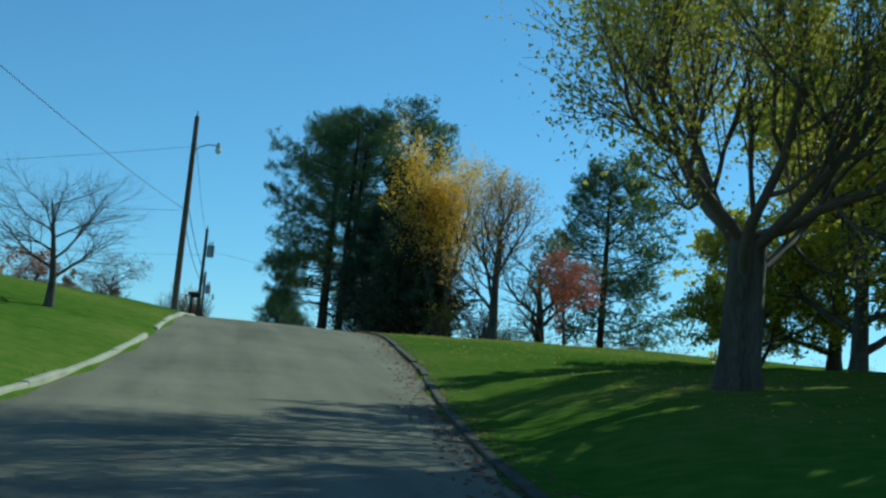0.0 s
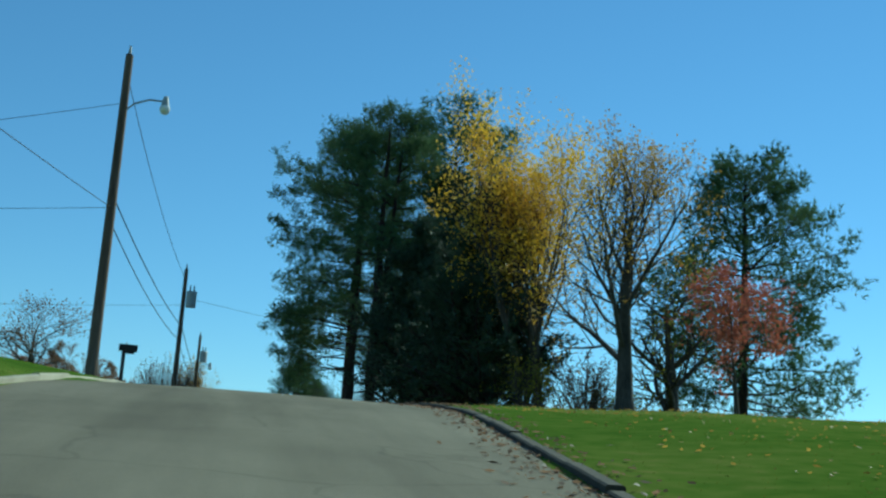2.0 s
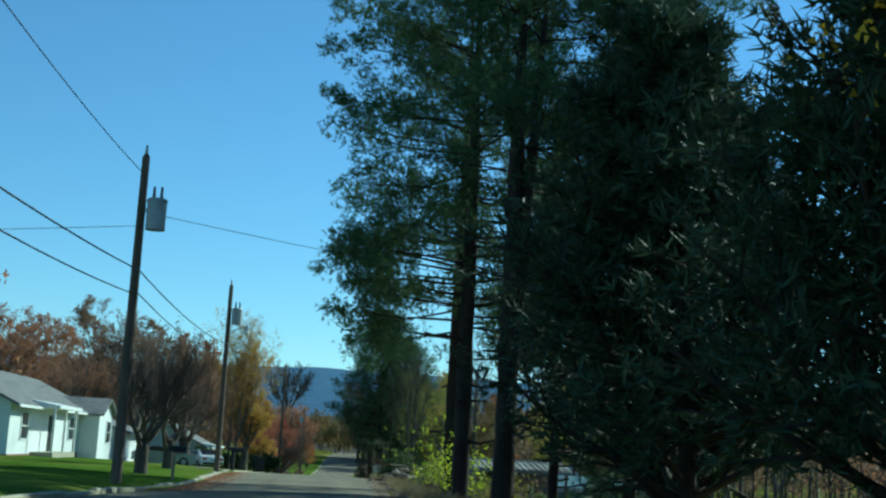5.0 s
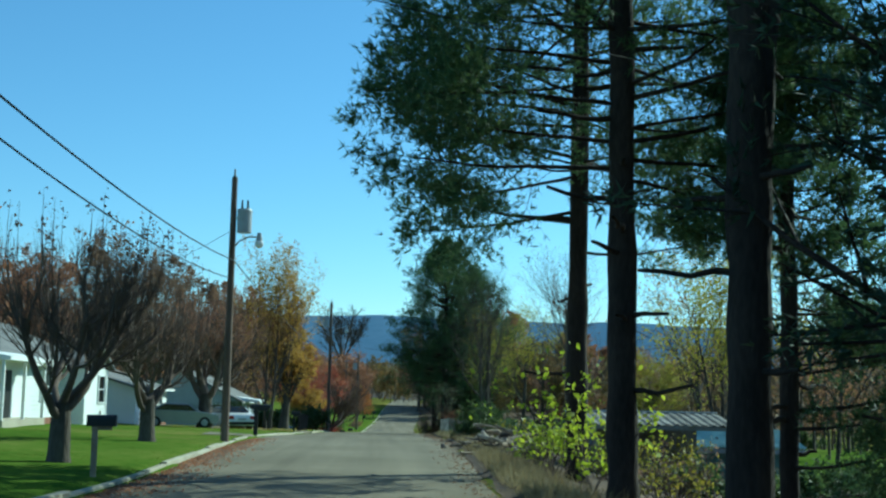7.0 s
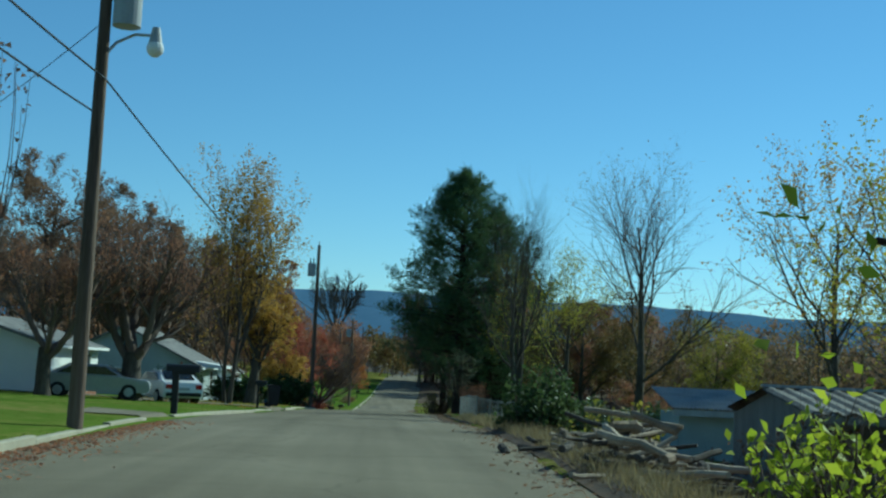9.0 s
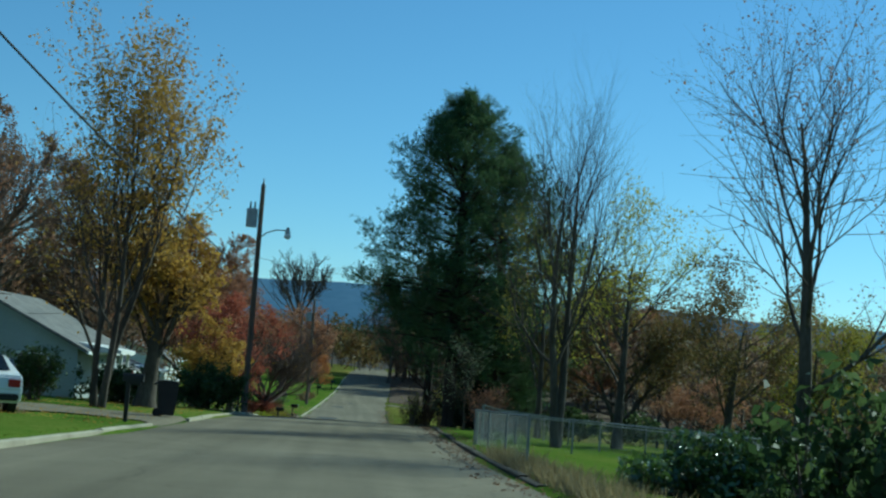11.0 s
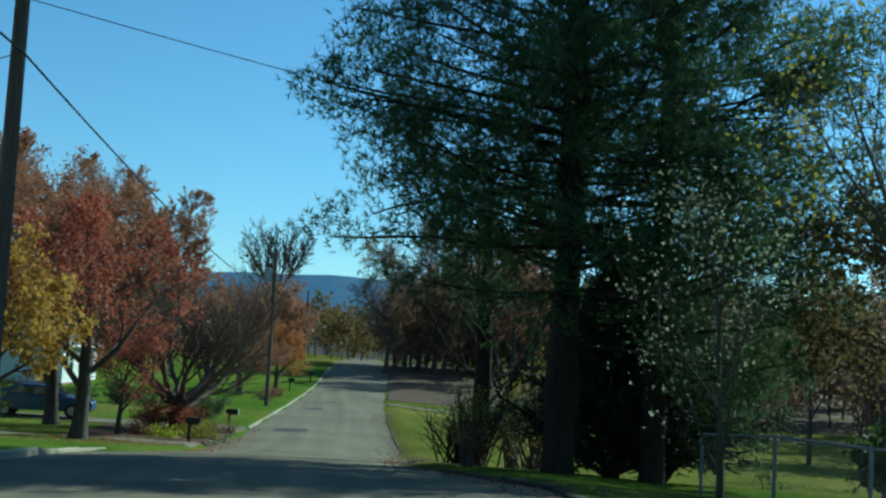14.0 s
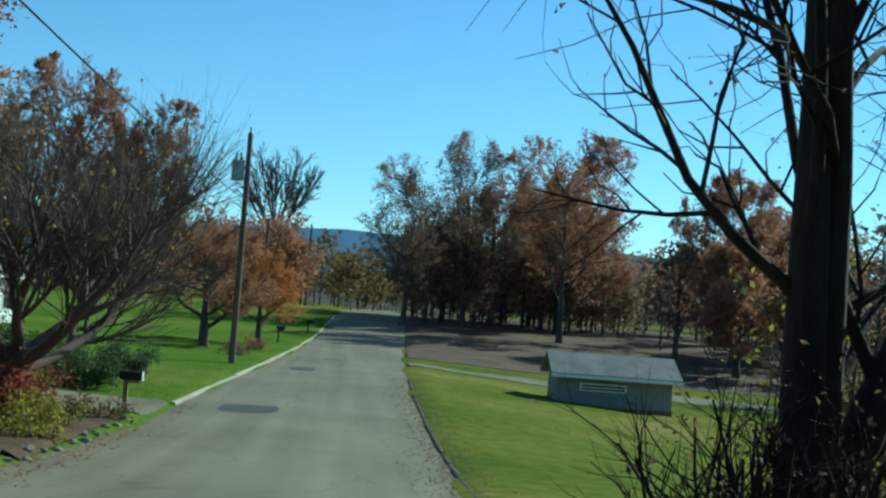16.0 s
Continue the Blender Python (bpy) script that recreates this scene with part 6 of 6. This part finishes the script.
def tar_patch(x, y, w, l, seed):
    rngp = np.random.default_rng(seed)
    a = np.linspace(0, 2 * np.pi, 21)[:-1]
    u = x + w / 2 * np.sign(np.cos(a)) * np.abs(np.cos(a)) ** 0.5 * (1 + rngp.normal(0, 0.05, 20))
    q = y + l / 2 * np.sign(np.sin(a)) * np.abs(np.sin(a)) ** 0.5 * (1 + rngp.normal(0, 0.05, 20))
    k = (u - left_x(q)) / (right_x(q) - left_x(q))
    z = road_z(q) + 0.05 * (1 - (2 * k - 1) ** 2) + 0.018
    tagged(obj("road_patch", np.stack([u, q, z], 1), [tuple(range(20))], PATCH), "darker asphalt repair patch in the road", "road patch", kind="structure")


for args in ((4.35, 217.7, 1.55, 2.4, 1), (5.1, 237.2, 1.1, 2.4, 2), (6.2, 248, 0.8, 1.8, 3), (7.2, 191.8, 0.5, 0.7, 4)):
    tar_patch(*args)


def scatter(name, x0, x1, y0, y1, count, seed, material, label, category, size=0.05, on_road=False, near=None):
    """Fallen leaves, lying flat and curled, thicker towards the edge called near."""
    rngp = np.random.default_rng(seed)
    y = y0 + (y1 - y0) * rngp.random(count)
    if near == "right":
        x = right_x(y) + rngp.normal(-0.1, 0.35, count)
    elif near == "left":
        x = left_x(y) + np.abs(rngp.normal(0.0, 0.5, count))
    else:
        x = x0 + (x1 - x0) * rngp.random(count)
    k = np.clip((x - left_x(y)) / (right_x(y) - left_x(y)), 0, 1)
    z = np.maximum(land(x, y), road_z(y) + 0.05 * (1 - (2 * k - 1) ** 2)) + 0.03
    v, f = leaves(rngp, np.stack([x, y, z], 1), size, True)
    v[:, 2] = z.repeat(4) + (v[:, 2] - z.repeat(4)) * 0.35
    tagged(obj(name, v, f, material), label, category, kind="stuff")


scatter("fallen_leaves", 0, 0, 12, 62, 2200, 1, LEAF_BROWN, "brown fallen leaves gathered against the kerb", "leaves", 0.06, near="right")
scatter("fallen_leaves", 0, 0, 90, 128, 4200, 2, LEAF_RUST, "brown fallen leaves drifted along the kerb", "leaves", 0.05, near="left")
scatter("fallen_leaves", 0, 0, 88, 185, 3500, 3, LEAF_BROWN, "brown fallen leaves along the road's edge", "leaves", 0.05, near="right")
scatter("fallen_leaves", 0, 0, 186, 236, 3000, 7, LEAF_BROWN, "brown fallen leaves against the low kerb", "leaves", 0.04, near="right")
scatter("fallen_leaves", -3.0, 2.6, 196, 213, 3600, 8, LEAF_RUST, "brown and rust fallen leaves strewn over the planting bed", "leaves", 0.045)
scatter("fallen_leaves", 8, 24, 14, 60, 2500, 4, LEAF_GOLD, "yellow fallen leaves strewn over the lawn", "leaves", 0.05)
scatter("fallen_leaves", -9, 3, 190, 232, 4000, 5, LEAF_RUST, "rust fallen leaves strewn below the red trees", "leaves", 0.05)
scatter("fallen_leaves", -8, 0, 150, 180, 2500, 6, LEAF_GOLD, "golden fallen leaves strewn over the lawn", "leaves", 0.05)


def grass(x0, x1, y0, y1, count, seed, material=None, h=0.02, label="short mown grass blades along the verge"):
    rngp = np.random.default_rng(seed)
    x, y = x0 + (x1 - x0) * rngp.random(count), y0 + (y1 - y0) * rngp.random(count)
    keep = (x < left_x(y) - 0.2) | (x > right_x(y) + 0.22)
    for a0, a1, b0, b1 in ((-60, 0.5, 155, 160.5), (-2.3, 0, 127.3, 130.3), (-60, 3.65, 209.2, 212.0), (-60, 3.5, 193.2, 197.6), (-1.6, 3.45, 198.4, 208.6), (9, 40, 236, 239)):
        keep &= ~((x > a0) & (x < a1) & (y > b0) & (y < b1))
    x, y = x[keep], y[keep]
    c = np.stack([x, y, land(x, y) - 0.01], 1)
    n = len(c)
    a = rngp.random(n) * 6.28
    side = np.stack([np.cos(a), np.sin(a), np.zeros(n)], 1) * (0.008 + 0.01 * rngp.random(n))[:, None]
    tip = np.stack([rngp.normal(0, 0.35, n), rngp.normal(0, 0.35, n), np.ones(n)], 1) * (h * (0.5 + rngp.random(n)))[:, None]
    v = np.stack([c - side, c + side, c + tip], 1).reshape(-1, 3)
    tagged(obj("grass", v, np.arange(3 * n).reshape(-1, 3), material or BLADE), label, "grass", kind="stuff")


grass(-7, -0.5, 14, 62, 14000, 11, GREEN_BLADE)
# blades of the right lawn, in the green that carries its shade
grass(3, 16, 12, 62, 18000, 12, GREEN_BLADE)
grass(-8, 1.0, 94, 155, 22000, 13, GREEN_BLADE)
grass(7.5, 22, 140, 184, 16000, 14, GREEN_BLADE)
grass(7.5, 26, 184, 240, 22000, 15)
grass(-8, 4.0, 160, 236, 18000, 16, GREEN_BLADE)


def rock(x, y, s, seed):
    rngp = np.random.default_rng(seed)
    bm = bmesh.new()
    bmesh.ops.create_icosphere(bm, subdivisions=2, radius=s)
    for v in bm.verts:
        v.co *= 0.8 + 0.35 * rngp.random()
        v.co.z *= 0.6
    me = bpy.data.meshes.new("rock")
    bm.to_mesh(me)
    bm.free()
    me.materials.append(ROCK)
    ob = new("rock", me)
    ob.matrix_basis = pose(x, y, ground_at(x, y) + s * 0.3, 0, 0, rngp.random() * 360)
    tagged(ob, "rough pale stone edging the planting bed", "stone", "stones along the bed")


for i in range(16):
    rock(left_x(203.4 + i * 0.62) - 0.08 + 0.1 * math.sin(i * 2.1), 203.4 + i * 0.62, 0.07 + 0.05 * ((i * 7) % 5) / 4, 300 + i)
for i, (x, y, h, lf, lab) in enumerate(((1.2, 206.4, 0.5, LEAF_OLIVE, "yellowing low shrub in the planting bed"), (0.2, 205.2, 0.45, LEAF_LIME, "yellow green low plant in the planting bed"), (1.5, 211.6, 0.6, LEAF_BROWN, "brown withered shrub in the planting bed"), (-1.0, 207.2, 0.6, LEAF_RUST, "rust coloured low shrub in the planting bed"), (-3.4, 152.8, 0.4, LEAF_BROWN, "low clipped brown hedge on the lawn"), (1.9, 251.0, 0.9, LEAF_RUST, "small rusty shrub beside the kerb"), (1.7, 243.0, 0.8, LEAF_BROWN, "small brown shrub beside the kerb"))):
    shrub(x, y, G(x, y), 1.5, 1.3, h, 320 + i, lab, lf, 900, 0.04, 16)


def dry_grass(count, seed, y0, y1, out):
    """Tall straw-coloured grass and weeds along the road's rough edge."""
    rngp = np.random.default_rng(seed)
    y = y0 + (y1 - y0) * rngp.random(count)
    x = right_x(y) + 0.15 + np.abs(rngp.normal(0, out, count))
    c = np.stack([x, y, land(x, y) - 0.02], 1)
    a = rngp.random(count) * 6.28
    side = np.stack([np.cos(a), np.sin(a), np.zeros(count)], 1) * (0.006 + 0.008 * rngp.random(count))[:, None]
    tip = np.stack([rngp.normal(0, 0.5, count), rngp.normal(0, 0.5, count), np.ones(count)], 1) * (0.1 + 0.3 * rngp.random(count) ** 2)[:, None]
    tagged(obj("dry_grass", np.stack([c - side, c + side, c + tip], 1).reshape(-1, 3), np.arange(3 * count).reshape(-1, 3), STRAW), "dry straw-coloured grass along the road's edge", "grass", kind="stuff")


dry_grass(16000, 31, 88, 132, 0.9)
dry_grass(5000, 32, 132, 150, 0.5)
